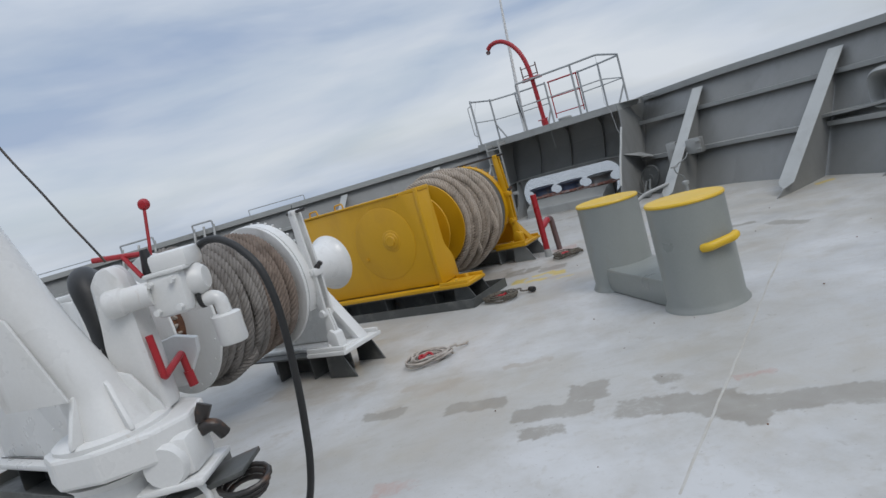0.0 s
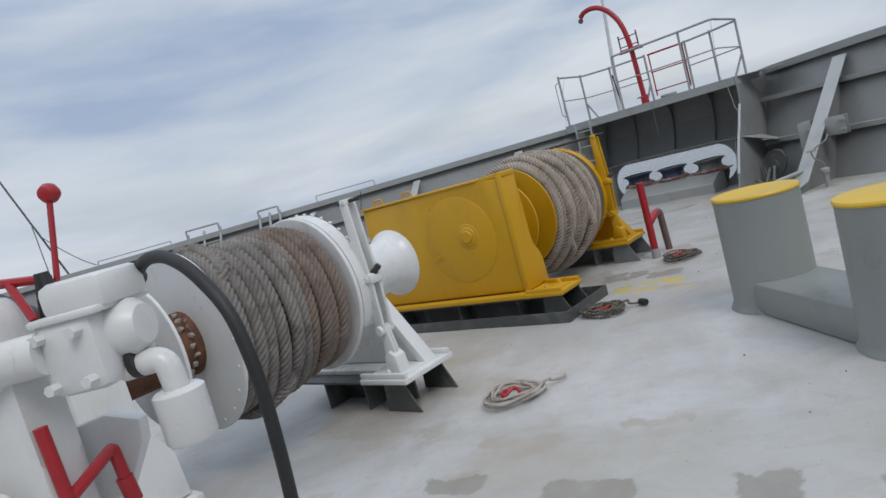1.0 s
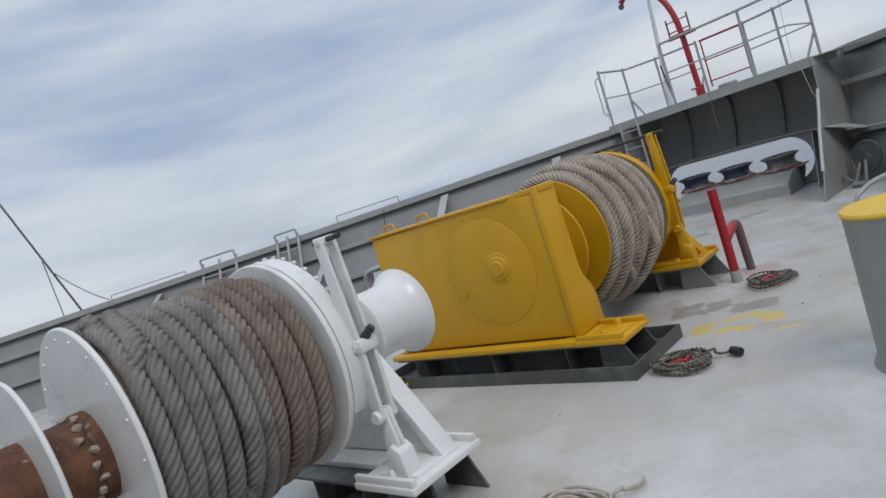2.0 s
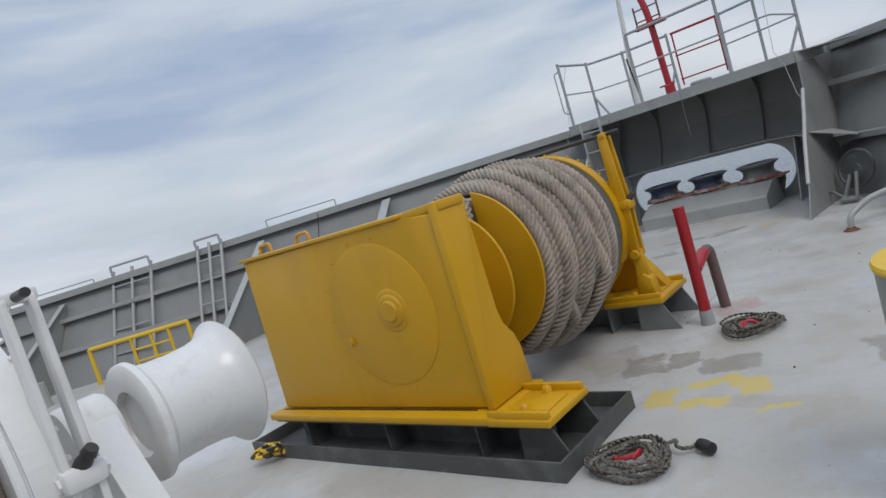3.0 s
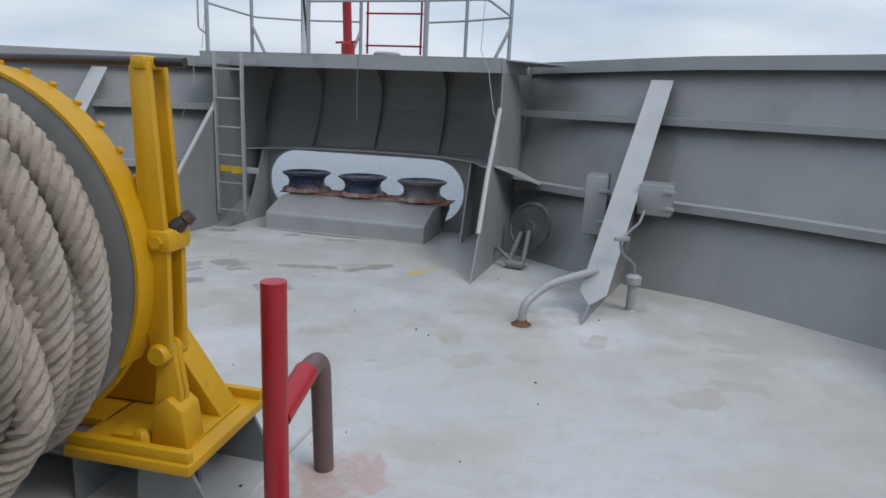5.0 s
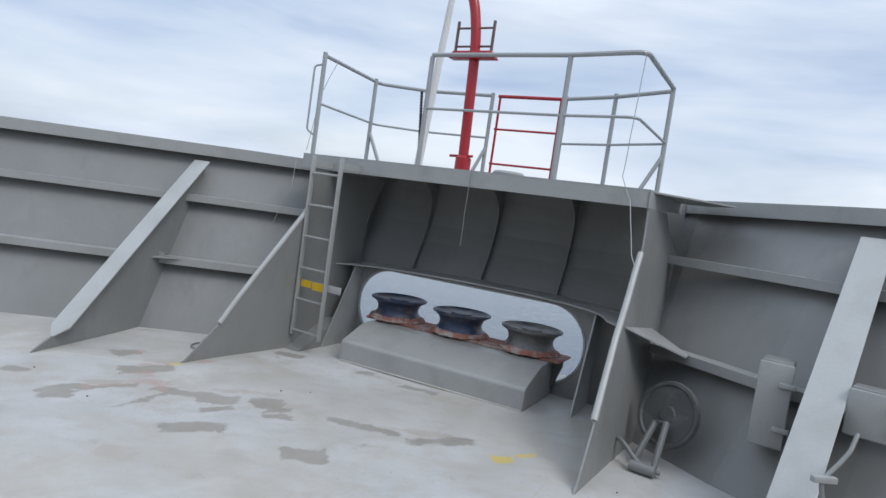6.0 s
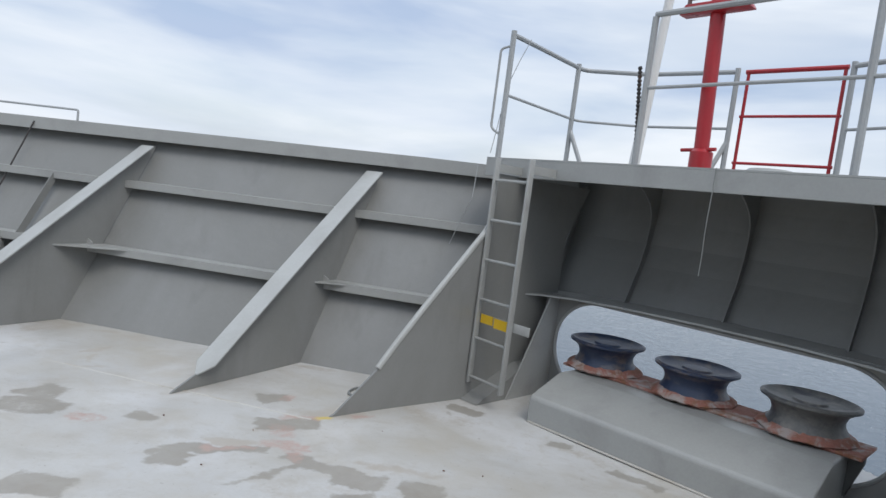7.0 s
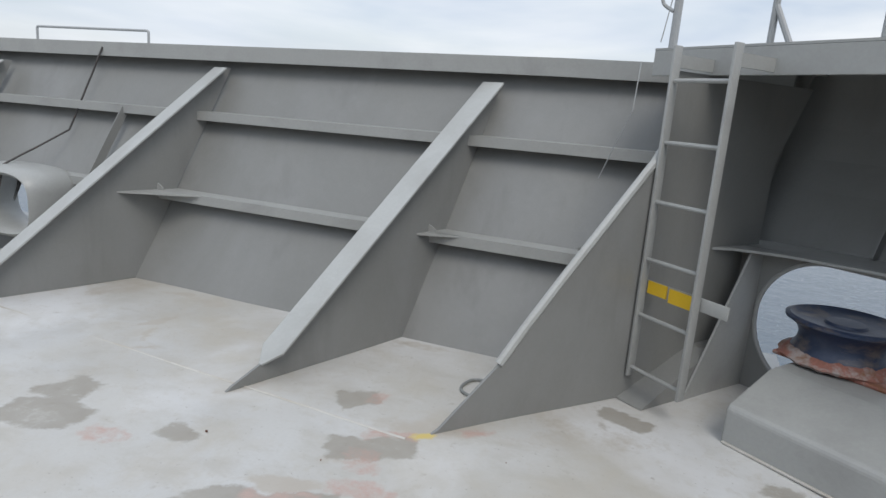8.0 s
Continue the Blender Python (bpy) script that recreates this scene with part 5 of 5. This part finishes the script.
# ---------- loose lines on the deck ----------
def coil(name, x, y, r0, r1, rope_r, turns, mat, label, tail, seed, flat=1.0):
    rnd = random.Random(seed)
    holder = thing(name, pose(x, y, deck_z(y)), label, "rope coil", "coiled lines on the deck")
    b2 = fresh()
    pts = []
    n = turns * 36
    for k in range(n + 1):
        a = 2 * math.pi * k / 36
        s = k / n
        rr = r0 + (r1 - r0) * (0.5 + 0.5 * math.sin(k * 0.11 + seed)) + 0.02 * math.sin(a * 3 + seed)
        pts.append((rr * math.cos(a), rr * flat * math.sin(a), rope_r + 0.045 * s + 0.012 * abs(math.sin(k * 0.37))))
    end = Vector(pts[-1])
    for k in range(1, 16):
        s = k / 15
        pts.append(end.lerp(Vector(tail), s) + Vector((0.02 * math.sin(9 * s), 0.03 * math.sin(7 * s), (rope_r - end.z) * 0)) * 1.0 + Vector((0, 0, -0.0)))
    sweep(b2, pts, rope_r, 8, 0 if mat is M_LINE else 3, 0.10)
    part("line", b2, mat, holder)
    b2 = fresh()
    sweep(b2, [(0.06 * math.cos(q * 0.9 + seed) - 0.01, 0.035 * math.sin(q * 1.7 + seed), 0.045 + 0.012 * math.sin(q * 2.3)) for q in [k * 0.35 for k in range(16)]], 0.013, 7)
    part("red_tie", b2, M_RED, holder, "red tie in the middle")
    return holder


coil("coiled_line", -0.52, 5.21, 0.12, 0.21, 0.0095, 6, M_LINE, "pale coiled line with a red tie on the deck", (0.36, 0.17, 0.02), 2)
coil("coiled_line", 0.30, 6.80, 0.09, 0.20, 0.0115, 7, M_LINED, "dark speckled coiled heaving line on the deck", (0.30, 0.02, 0.015), 5)
coil("coiled_line", 1.332, 8.30, 0.09, 0.20, 0.0105, 7, M_LINED, "dark speckled coiled heaving line beside the pipe", (0.22, 0.06, 0.015), 8)
bm = fresh()
lathe(bm, [(0.0, -0.05), (0.028, -0.04), (0.032, 0.0), (0.028, 0.04), (0.0, 0.05)], 12, pose(0.64, 6.76, 0.033 + DECK_AFT, 0, 0, 30))
solo("line_weight", bm, M_BLACK, Matrix(), "small black weighted knob at a heaving line's end", "weight")
hazard = thing("hazard_rope", pose(-2.12, 7.94, DECK_AFT), "yellow and black rope end beside the winch base", "rope")
for k, mat in enumerate((M_YTOP, M_BLACK)):
    pts = []
    for s in range(90):
        a = s * 0.21
        pts.append((0.10 * math.cos(a) + 0.012 * math.cos(s * 0.9 + k * 3.14), 0.05 * math.sin(a * 1.3) + 0.012 * math.sin(s * 0.9 + k * 3.14), 0.03 + 0.05 * (0.5 + 0.5 * math.sin(a * 0.7)) + 0.0008 * s))
    part("strand", sweep(fresh(), pts, 0.012, 8), mat, hazard, "yellow strand" if k == 0 else "black strand")

# ---------- fittings on the starboard bulwark ----------
reel = thing("hose_reel", pose(3.66, 11.80, 0, 0, 0, -62), "grey wire reel leaning against the bulwark", "reel")
bm = fresh()
lathe(bm, [(0.0, -0.02), (0.05, -0.02), (0.06, -0.01), (0.19, -0.01), (0.2, -0.024), (0.22, -0.024), (0.23, 0.0), (0.22, 0.02), (0.0, 0.02)], 36, pose(0, 0.06, 0.33, -16, 0, 0))
part("disc", bm, M_STEEL, reel)
bm = fresh()
sweep(bm, [(-0.05, -0.18, 0.0), (-0.03, -0.02, 0.28), (0.05, -0.02, 0.30), (0.10, -0.16, 0.02)], 0.022, 8)
sweep(bm, rounded([(-0.32, -0.12, 0.03), (-0.14, -0.24, 0.16), (0.06, -0.26, 0.05), (0.18, -0.2, 0.03)], 0.08), 0.016, 8)
part("strop", bm, M_PED, reel, "tangled dark strop")
bm = fresh()
lathe(bm, [(0.0, 0), (0.035, 0), (0.035, 0.16), (0.0, 0.16)], 12, pose(0.02, -0.3, 0.04, 0, 0, -70))
part("shackle", bm, M_PED, reel)


def cabinet(x, y, z, turn, w, d, h, label, group=""):
    c = thing("switch_box", pose(x, y, z, 0, 0, turn), label, "switch box", group)
    b2 = fresh()
    box(b2, (-w / 2, 0, 0), (w / 2, d, h), r=0.012)
    part("body", b2, M_GREY, c)
    b2 = fresh()
    box(b2, (-w / 2 - 0.008, -0.02, 0.01), (w / 2 + 0.008, 0.003, h - 0.01), r=0.008)
    door = part("door", b2, M_GREYL, c)
    for zz in (0.22 * h, 0.72 * h):
        b2 = fresh()
        box(b2, (w / 2 - 0.06, -0.045, zz), (w / 2 + 0.03, -0.02, zz + 0.03), r=0.006)
        part("latch", b2, M_GREYL, door)
    return c


cabinet(4.02, 11.26, 0.36, -40, 0.17, 0.22, 0.52, "tall grey steel cabinet on the bulwark stay")
cabinet(4.20, 10.72, 0.62, -48, 0.24, 0.15, 0.26, "small grey junction box with two latches", "")
cv = thing("cable_stub", pose(3.80, 10.35, 0), "grey deck stub with cable rising to the junction box", "cable")
part("stub", lathe(fresh(), [(0.045, 0.0), (0.034, 0.012), (0.033, 0.20), (0.056, 0.205), (0.056, 0.255), (0.036, 0.27), (0.0, 0.275)], 16, UPRIGHT.copy()), M_GREYL, cv)
part("cable", sweep(fresh(), rounded([(0, 0, 0.27), (0.005, 0.005, 0.34), (-0.10, 0.03, 0.42), (-0.12, 0.04, 0.52), (0.02, 0.12, 0.57), (0.18, 0.24, 0.60), (0.24, 0.28, 0.68)], 0.04), 0.011, 8), M_PED, cv, "dark cable")
part("cable_clip", box(fresh(), (-0.17, 0.02, 0.515), (-0.05, 0.05, 0.545), r=0.005), M_GREYL, cv)

# ---------- fittings on the port bulwark ----------
def mooring_chock(m, label, wide=0.37, high=0.24):
    """A rounded cast ring set into a bulwark; y points outboard."""
    c = thing("mooring_chock", m, label, "chock", "mooring chocks in the bulwarks")
    b2 = fresh()
    n, k2 = 40, 12
    rings = []
    for i in range(n):
        a = 2 * math.pi * i / n
        cx, cz = wide * abs(math.cos(a)) ** 0.6 * (1 if math.cos(a) > 0 else -1), high * abs(math.sin(a)) ** 0.6 * (1 if math.sin(a) > 0 else -1)
        rings.append([b2.verts.new((cx * (1 - 0.16 * math.cos(2 * math.pi * j / k2)), 0.06 + 0.22 * math.sin(2 * math.pi * j / k2), cz * (1 - 0.22 * math.cos(2 * math.pi * j / k2)))) for j in range(k2)])
    for i in range(n):
        a, b = rings[i], rings[(i + 1) % n]
        for j in range(k2):
            b2.faces.new((a[j], a[(j + 1) % k2], b[(j + 1) % k2], b[j]))
    part("casting", b2, M_GREYL, c)
    return c


mooring_chock(pose(5.93, 8.22, 0.98, 0, 0, -75), "grey cast round mooring chock on the starboard bulwark", 0.25, 0.24)
chock = mooring_chock(pose(-3.82, 14.0, 0.44), "grey cast rounded mooring chock in the bulwark")
bm = fresh()
top, low = [], []
for s in [k / 8 for k in range(9)]:
    wx, wy = 5.66 + 0.27 * s, 9.20 - 1.0 * s
    depth = 0.42 - 0.24 * math.sin(math.pi * min(1.0, s * 1.1) / 2)
    top.append((bm.verts.new((wx - depth * 0.95, wy - depth * 0.25, 0.80 + 0.04 * s * s)), bm.verts.new((wx + 0.02, wy + 0.01, 0.80 + 0.04 * s * s))))
    low.append((bm.verts.new((wx - depth * 0.95, wy - depth * 0.25, 0.76 + 0.04 * s * s)), bm.verts.new((wx + 0.02, wy + 0.01, 0.785 + 0.04 * s * s))))
for k in range(8):
    (a, b), (c, d), (e, f), (g, h) = top[k], top[k + 1], low[k], low[k + 1]
    for q in ((a, b, d, c), (e, g, h, f), (a, c, g, e)):
        bm.faces.new(q)
part("chock_shelf", bm, M_GREYL, wall_right, "curved shelf beside the chock", smooth=False)
bm = fresh()
box(bm, (-0.75, -0.35, -0.44), (0.0, -0.33, -0.22), r=0.004)
part("coaming", bm, M_GREYL, chock)
slack_line("hanging_line", [(-3.65, 14.72, 1.70), (-3.75, 14.45, 1.0), (-3.86, 13.95, 0.72), (-3.80, 13.85, 0.50)], 0.008, M_GREASE, "dark thin line hanging over the chock")
bm = fresh()
prism(bm, [(0.20, 0.64), (0.50, 1.23), (0.57, 1.23), (0.27, 0.64)], 0.014, pose(-3.35, 14.02, 0, 0, 0, 72))
part("port_gusset", bm, M_GREY, wall_left, smooth=False)
for x in (-0.33, -2.55):
    bm = fresh()
    prism(bm, [(-0.02, 0.0), (0.0, 0.05), (0.05, 0.02), (0.05, -0.02), (0.0, -0.0)], 0.01, pose(x + 0.02, 14.2, 0.66))
    part("bracket_clip", bm, M_GREYL, wall_left, smooth=False)


def top_rail(x0, x1, y, z, h, label="thin galvanised rail hoop on the bulwark cap"):
    hoop2 = thing("rail_hoop", pose(0, 0, 0), label, "handrail", "rail hoops on the bulwark")
    tube(hoop2, [(x0, y, z), (x0, y, z + h), (x1, y, z + h), (x1, y, z)], 0.011, M_GALV, "hoop", curve=0.02)
    return hoop2


top_rail(-4.72, -3.35, 14.93, 1.70, 0.17)
top_rail(-10.1, -8.2, 14.6, 1.60, 0.17)
for x0, x1 in ((-7.75, -6.95), (-5.98, -5.5)):
    st = thing("access_ladder", pose(x0, 14.05, 0), "grey steel ladder frame leaning on the bulwark", "ladder", "ladders at the port bulwark")
    for dx in (0.0, (x1 - x0) * 0.5, x1 - x0):
        tube(st, [(dx, -0.30, 0.0), (dx, 0.55, 1.78)], 0.03, M_GREYL, "leg")
    for z in (0.35, 0.75, 1.15, 1.5):
        tube(st, [(0, -0.30 + z * 0.478, z), (x1 - x0, -0.30 + z * 0.478, z)], 0.018, M_GREYL, "rung")
    tube(st, [(0, 0.5, 1.70), (0, 0.5, 1.88), (x1 - x0, 0.5, 1.88), (x1 - x0, 0.5, 1.70)], 0.022, M_GALV, "head_rail", curve=0.03)
yr = thing("safety_barrier", pose(-7.7, 13.3, 0), "yellow painted tube barrier beside the port ladders", "barrier")
tube(yr, [(0, 0, 0), (0, 0, 0.62), (1.75, 0.2, 0.62), (1.75, 0.2, 0.0)], 0.035, M_YTOP, "frame", curve=0.03)
for s in (0.42, 0.62, 0.8):
    tube(yr, [(1.75 * s, 0.2 * s, 0.0), (1.75 * s, 0.2 * s, 0.62)], 0.026, M_YTOP, "upright")
for z in (0.2, 0.4):
    tube(yr, [(0.75, 0.085, z), (1.4, 0.16, z)], 0.018, M_YTOP, "bar")
for x, y, h in ((-8.4, 12.6, 0.55), (-8.15, 12.5, 0.4)):
    solo("mooring_post", lathe(fresh(), [(0.16, 0), (0.15, 0.02), (0.14, h), (0.0, h + 0.01)], 20, pose(x, y, 0) @ UPRIGHT), M_GREYL, Matrix(), "short grey mooring post on the far deck", "bollard", "short posts on the far deck")

# stay wires to port
slack_line("stay_wire", [(-10.7, 14.4, 1.55), (-12.6, 14.6, 6.2)], 0.022, M_GREASE, "dark stay wire rising from the bulwark")
slack_line("crane_wire", [(-1.34, 2.28, 1.54), (-1.69, 2.23, 2.37), (-1.98, 2.18, 3.06)], 0.005, M_GREASE, "thin dark hoisting wire along the crane column")
slack_line("signal_line", [(-11.1, 14.4, 2.65), (-10.0, 14.4, 1.7)], 0.012, M_PED, "thin slack line at the stay", sag=0.08)
slack_line("signal_line", [(-11.25, 14.4, 2.95), (-11.2, 14.4, 1.2)], 0.012, M_PED, "thin hanging line at the stay")

# ---------- white deck crane ----------
cr = thing("deck_crane", pose(-1.587, 2.30, DECK_AFT) @ Matrix.Scale(1.085, 4), "white painted small deck crane with red levers and hydraulic fittings", "crane")
part("pedestal", lathe(fresh(), [(0.23, 0.0), (0.23, 0.02), (0.18, 0.05), (0.175, 0.66), (0.20, 0.69)], 36, UPRIGHT.copy()), M_WHITE, cr)
FLAT = Matrix(((1, 0, 0, 0), (0, 0, 1, 0), (0, -1, 0, 0), (0, 0, 0, 1)))
bm = fresh()
prism(bm, [(-0.20, -0.11), (-0.10, -0.22), (0.08, -0.25), (0.27, -0.19), (0.36, -0.06), (0.34, 0.13), (0.19, 0.25), (-0.03, 0.25), (-0.18, 0.14)], 0.125, Matrix.Translation((0, 0, 0.835)) @ FLAT, r=0.016)
ringp = part("slewing_ring", bm, M_WHITE, cr, smooth=False)
part("turntable", lathe(fresh(), [(0.0, 0.0), (0.215, 0.0), (0.215, 0.02), (0.20, 0.03), (0.0, 0.03)], 28, pose(0.04, -0.02, 0.83) @ UPRIGHT), M_WHITE, ringp)
bm = fresh()
path = rounded([(0.06, -0.04, 0.84), (0.035, -0.04, 0.99), (-0.07, -0.06, 1.25), (-0.145, -0.08, 1.52), (-0.22, -0.10, 1.78), (-0.36, -0.14, 2.25)], 0.12, 5)
sweep(bm, path, 0.112, 28)
for v in bm.verts:
    if v.co.z < 1.0:
        k = 1 + 0.35 * (1.0 - v.co.z) / 0.16
        v.co.x, v.co.y = 0.04 + (v.co.x - 0.04) * k, -0.04 + (v.co.y + 0.04) * k
part("column", bm, M_WHITE, cr)
for a in (-100, -40, 10, 160):
    bm = fresh()
    prism(bm, [(0.10, 0.0), (0.21, 0.0), (0.20, 0.03), (0.13, 0.17), (0.08, 0.20)], 0.018, pose(0.04, -0.03, 0.855, 0, 0, a) @ pose(0, -0.009, 0), r=0.004)
    part("fin", bm, M_WHITE, cr)
bm = fresh()
prism(bm, [(-0.13, 0.02), (0.10, 0.0), (-0.02, 0.34), (-0.05, 0.36), (-0.22, 0.62), (-0.26, 0.62)], 0.016, pose(-0.07, -0.20, 1.02), r=0.003)
part("knee_plate", bm, M_WHITE, cr)
bm = fresh()
prism(bm, [(0.06, 0.0), (0.25, 0.0), (0.238, 0.22), (0.235, 0.42), (0.225, 0.55), (0.19, 0.605), (0.14, 0.60), (0.10, 0.55), (0.085, 0.30)], 0.13, pose(0.0, 0.03, 0.84), r=0.022)
part("frame", bm, M_WHITE, cr)
bm = fresh()
prism(bm, [(0.08, 0.03), (0.24, 0.03), (0.33, 0.16), (0.34, 0.22), (0.25, 0.25), (0.09, 0.225)], 0.04, pose(0.0, 0.24, 0.84), r=0.008)
part("lever_shelf", bm, M_WHITE, cr)
bm = fresh()
lathe(bm, [(0.0, -0.006), (0.026, -0.006), (0.05, -0.012), (0.056, 0.0), (0.056, 0.05), (0.048, 0.06), (0.048, 0.16)], 24, pose(0.165, 0.02, 1.30, 0, 6, -80))
part("pivot_boss", bm, M_WHITE, cr)
# solid dark disc; the shade inside the hole is its colour
part("pin_hole", lathe(fresh(), [(0.0, -0.009), (0.024, -0.009), (0.024, 0.0)], 14, pose(0.163, 0.02, 1.30, 0, 6, -80)), M_GREASE, cr, "dark disc painted as the shade in a pin hole")
vb = part("valve_block", box(fresh(), (0.30, 0.04, 1.19), (0.455, 0.25, 1.365), r=0.03), M_WHITE, cr)
part("valve_cap", box(fresh(), (0.33, 0.06, 1.36), (0.49, 0.23, 1.44), pose(0, 0, 0), r=0.022), M_WHITE, vb)
part("valve_rib", box(fresh(), (0.31, 0.035, 1.355), (0.475, 0.24, 1.372), r=0.006), M_WHITE, vb)
part("valve_end", lathe(fresh(), [(0.0, 0.05), (0.045, 0.045), (0.065, 0.02), (0.07, -0.05)], 20, pose(0.465, 0.14, 1.30, 0, 0, -90)), M_WHITE, vb)
for q in ((0.33, 0.03, 1.22), (0.42, 0.03, 1.22), (0.33, 0.03, 1.33), (0.42, 0.03, 1.33)):
    part("cap_screw", lathe(fresh(), [(0.0, -0.014), (0.013, -0.014), (0.014, 0.02)], 6, pose(*q)), M_WHITE, vb)
bm = fresh()
lathe(bm, [(0.0, 0.0), (0.052, 0.0), (0.058, 0.01), (0.058, 0.118), (0.050, 0.125), (0.0, 0.128)], 28, pose(0.54, 0.13, 1.015) @ UPRIGHT)
pot = part("filter_bowl", bm, M_WHITE, cr, "white cylindrical filter bowl")
part("elbow", sweep(fresh(), rounded([(0.43, 0.13, 1.21), (0.535, 0.13, 1.215), (0.54, 0.13, 1.14)], 0.05), 0.029, 16), M_WHITE, cr)
part("elbow_ring", sweep(fresh(), [(0.462, 0.13, 1.221), (0.478, 0.13, 1.222)], 0.040, 16), M_BLACK, cr, "black sealing ring")
lev = part("control_lever", sweep(fresh(), [(0.30, 0.14, 1.36), (0.31, 0.17, 1.45), (0.325, 0.21, 1.63)], 0.007, 8), M_RED, cr, "red ball-ended control lever")
part("ball_knob", lathe(fresh(), [(0.0, -0.025), (0.016, -0.020), (0.024, -0.006), (0.024, 0.006), (0.016, 0.020), (0.0, 0.025)], 18, pose(0.326, 0.215, 1.645)), M_RED, lev)
part("lever_boot", lathe(fresh(), [(0.032, 0.0), (0.024, 0.05), (0.016, 0.1), (0.0, 0.1)], 14, pose(0.30, 0.14, 1.37) @ UPRIGHT), M_BLACK, lev, "black rubber boot")
bm = fresh()
sweep(bm, [(0.305, 0.155, 1.452), (0.20, 0.14, 1.468), (0.10, 0.12, 1.482)], 0.011, 8)
part("cross_lever", bm, M_RED, cr, "red cross lever")
part("lever_stem", sweep(fresh(), [(0.21, 0.14, 1.466), (0.28, 0.10, 1.37)], 0.010, 8), M_RED, cr)
bm = fresh()
sweep(bm, rounded([(0.262, 0.035, 1.145), (0.268, 0.035, 0.97), (0.285, 0.19, 1.02), (0.29, 0.196, 0.89)], 0.012, 3), 0.015, 10)
sweep(bm, [(0.287, 0.193, 0.94), (0.291, 0.197, 0.875)], 0.020, 10)
part("crank_lever", bm, M_RED, cr, "red cranked hand lever")
part("slew_motor", box(fresh(), (0.17, -0.16, 0.62), (0.37, 0.06, 0.78), r=0.035), M_WHITE, cr)
part("motor_cover", lathe(fresh(), [(0.0, -0.02), (0.075, -0.02), (0.085, 0.0), (0.085, 0.1)], 18, pose(0.27, -0.17, 0.69)), M_WHITE, cr)
part("motor_flange", box(fresh(), (0.14, -0.20, 0.595), (0.40, 0.10, 0.622), r=0.01), M_WHITE, cr)
part("motor_fitting", sweep(fresh(), rounded([(0.35, -0.02, 0.74), (0.42, -0.02, 0.76), (0.44, 0.0, 0.70)], 0.03), 0.026, 10), M_GREASE, cr, "dark hydraulic fitting")
part("motor_fitting", sweep(fresh(), [(0.36, 0.0, 0.77), (0.39, 0.02, 0.83)], 0.03, 10), M_GREASE, cr, "dark hydraulic fitting")
part("lower_valve", box(fresh(), (0.24, -0.26, 0.30), (0.44, -0.06, 0.44), r=0.025), M_WHITE, cr)
part("thick_hose", sweep(fresh(), rounded([(-0.16, 0.62, 1.30), (-0.10, 0.36, 1.42), (-0.045, 0.25, 1.40), (0.0, 0.22, 1.22), (0.03, 0.16, 0.95)], 0.10), 0.062, 16), M_BLACK, cr, "thick black hose")
part("hose_clip", sweep(fresh(), [(0.0, 0.20, 1.12), (0.012, 0.19, 1.06)], 0.064, 16), M_WHITE, cr, "white hose ferrule")
fall = [(-0.12, 1.50), (0.0, 1.56), (0.10, 1.555), (0.19, 1.51), (0.30, 1.40), (0.33, 1.23), (0.32, 1.04), (0.29, 0.80), (0.23, 0.52), (0.17, 0.36), (0.06, 0.18), (-0.08, 0.05), (-0.3, 0.026), (-0.8, 0.026)]
hz = thing("hydraulic_hose", pose(-1.03, 2.52, DECK_AFT, 0, 0, -30), "black rubber hydraulic hose hanging down to the deck", "hose")
part("hose", sweep(fresh(), rounded([(s, 0, z) for s, z in fall], 0.12, 6), 0.0165, 12), M_BLACK, hz)
part("end_fitting", sweep(fresh(), [(-0.15, 0, 1.485), (-0.07, 0, 1.525)], 0.030, 12), M_GREASE, hz, "dark greasy hose end fitting")

part("motor_bracket", prism(fresh(), [(0.14, 0.53), (0.52, 0.59), (0.52, 0.57), (0.16, 0.51)], 0.22, pose(0, -0.14, 0), r=0.004), M_STEEL, cr, "dark steel bracket under the motor")
bm = fresh()
for k in range(3):
    sweep(bm, [(0.50 + (0.075 + 0.012 * k) * math.cos(a * 0.42), -0.10 + (0.055 + 0.01 * k) * math.sin(a * 0.42), 0.50 + 0.02 * k + 0.02 * math.sin(a * 0.42)) for a in range(16)], 0.011, 8)
part("hose_loop", bm, M_GREASE, cr, "small dark loop of hose")
part("valve_pipe", sweep(fresh(), rounded([(0.36, -0.14, 0.43), (0.38, -0.14, 0.54), (0.32, -0.12, 0.61)], 0.04), 0.014, 8), M_WHITE, cr)

# ---------- loose chips on the deck ----------
rnd = random.Random(21)
bm = fresh()
for k in range(70):
    x, y = rnd.uniform(-1.0, 4.2), rnd.uniform(2.0, 13.0)
    size, turn = rnd.uniform(0.003, 0.008), rnd.uniform(0, 6.28)
    ring = [bm.verts.new((x + size * rnd.uniform(0.6, 1.3) * math.cos(turn + q * 1.257), y + size * rnd.uniform(0.5, 1.2) * math.sin(turn + q * 1.257), 0.006 + deck_z(y))) for q in range(5)]
    foot = [bm.verts.new((v.co.x, v.co.y, v.co.z - 0.005)) for v in ring]
    bm.faces.new(ring)
    for q in range(5):
        bm.faces.new((ring[q], foot[q], foot[(q + 1) % 5], ring[(q + 1) % 5]))
solo("paint_chips", bm, M_RUST, Matrix(), "small rust and paint chips scattered on the deck", "debris", kind="stuff", smooth=False)
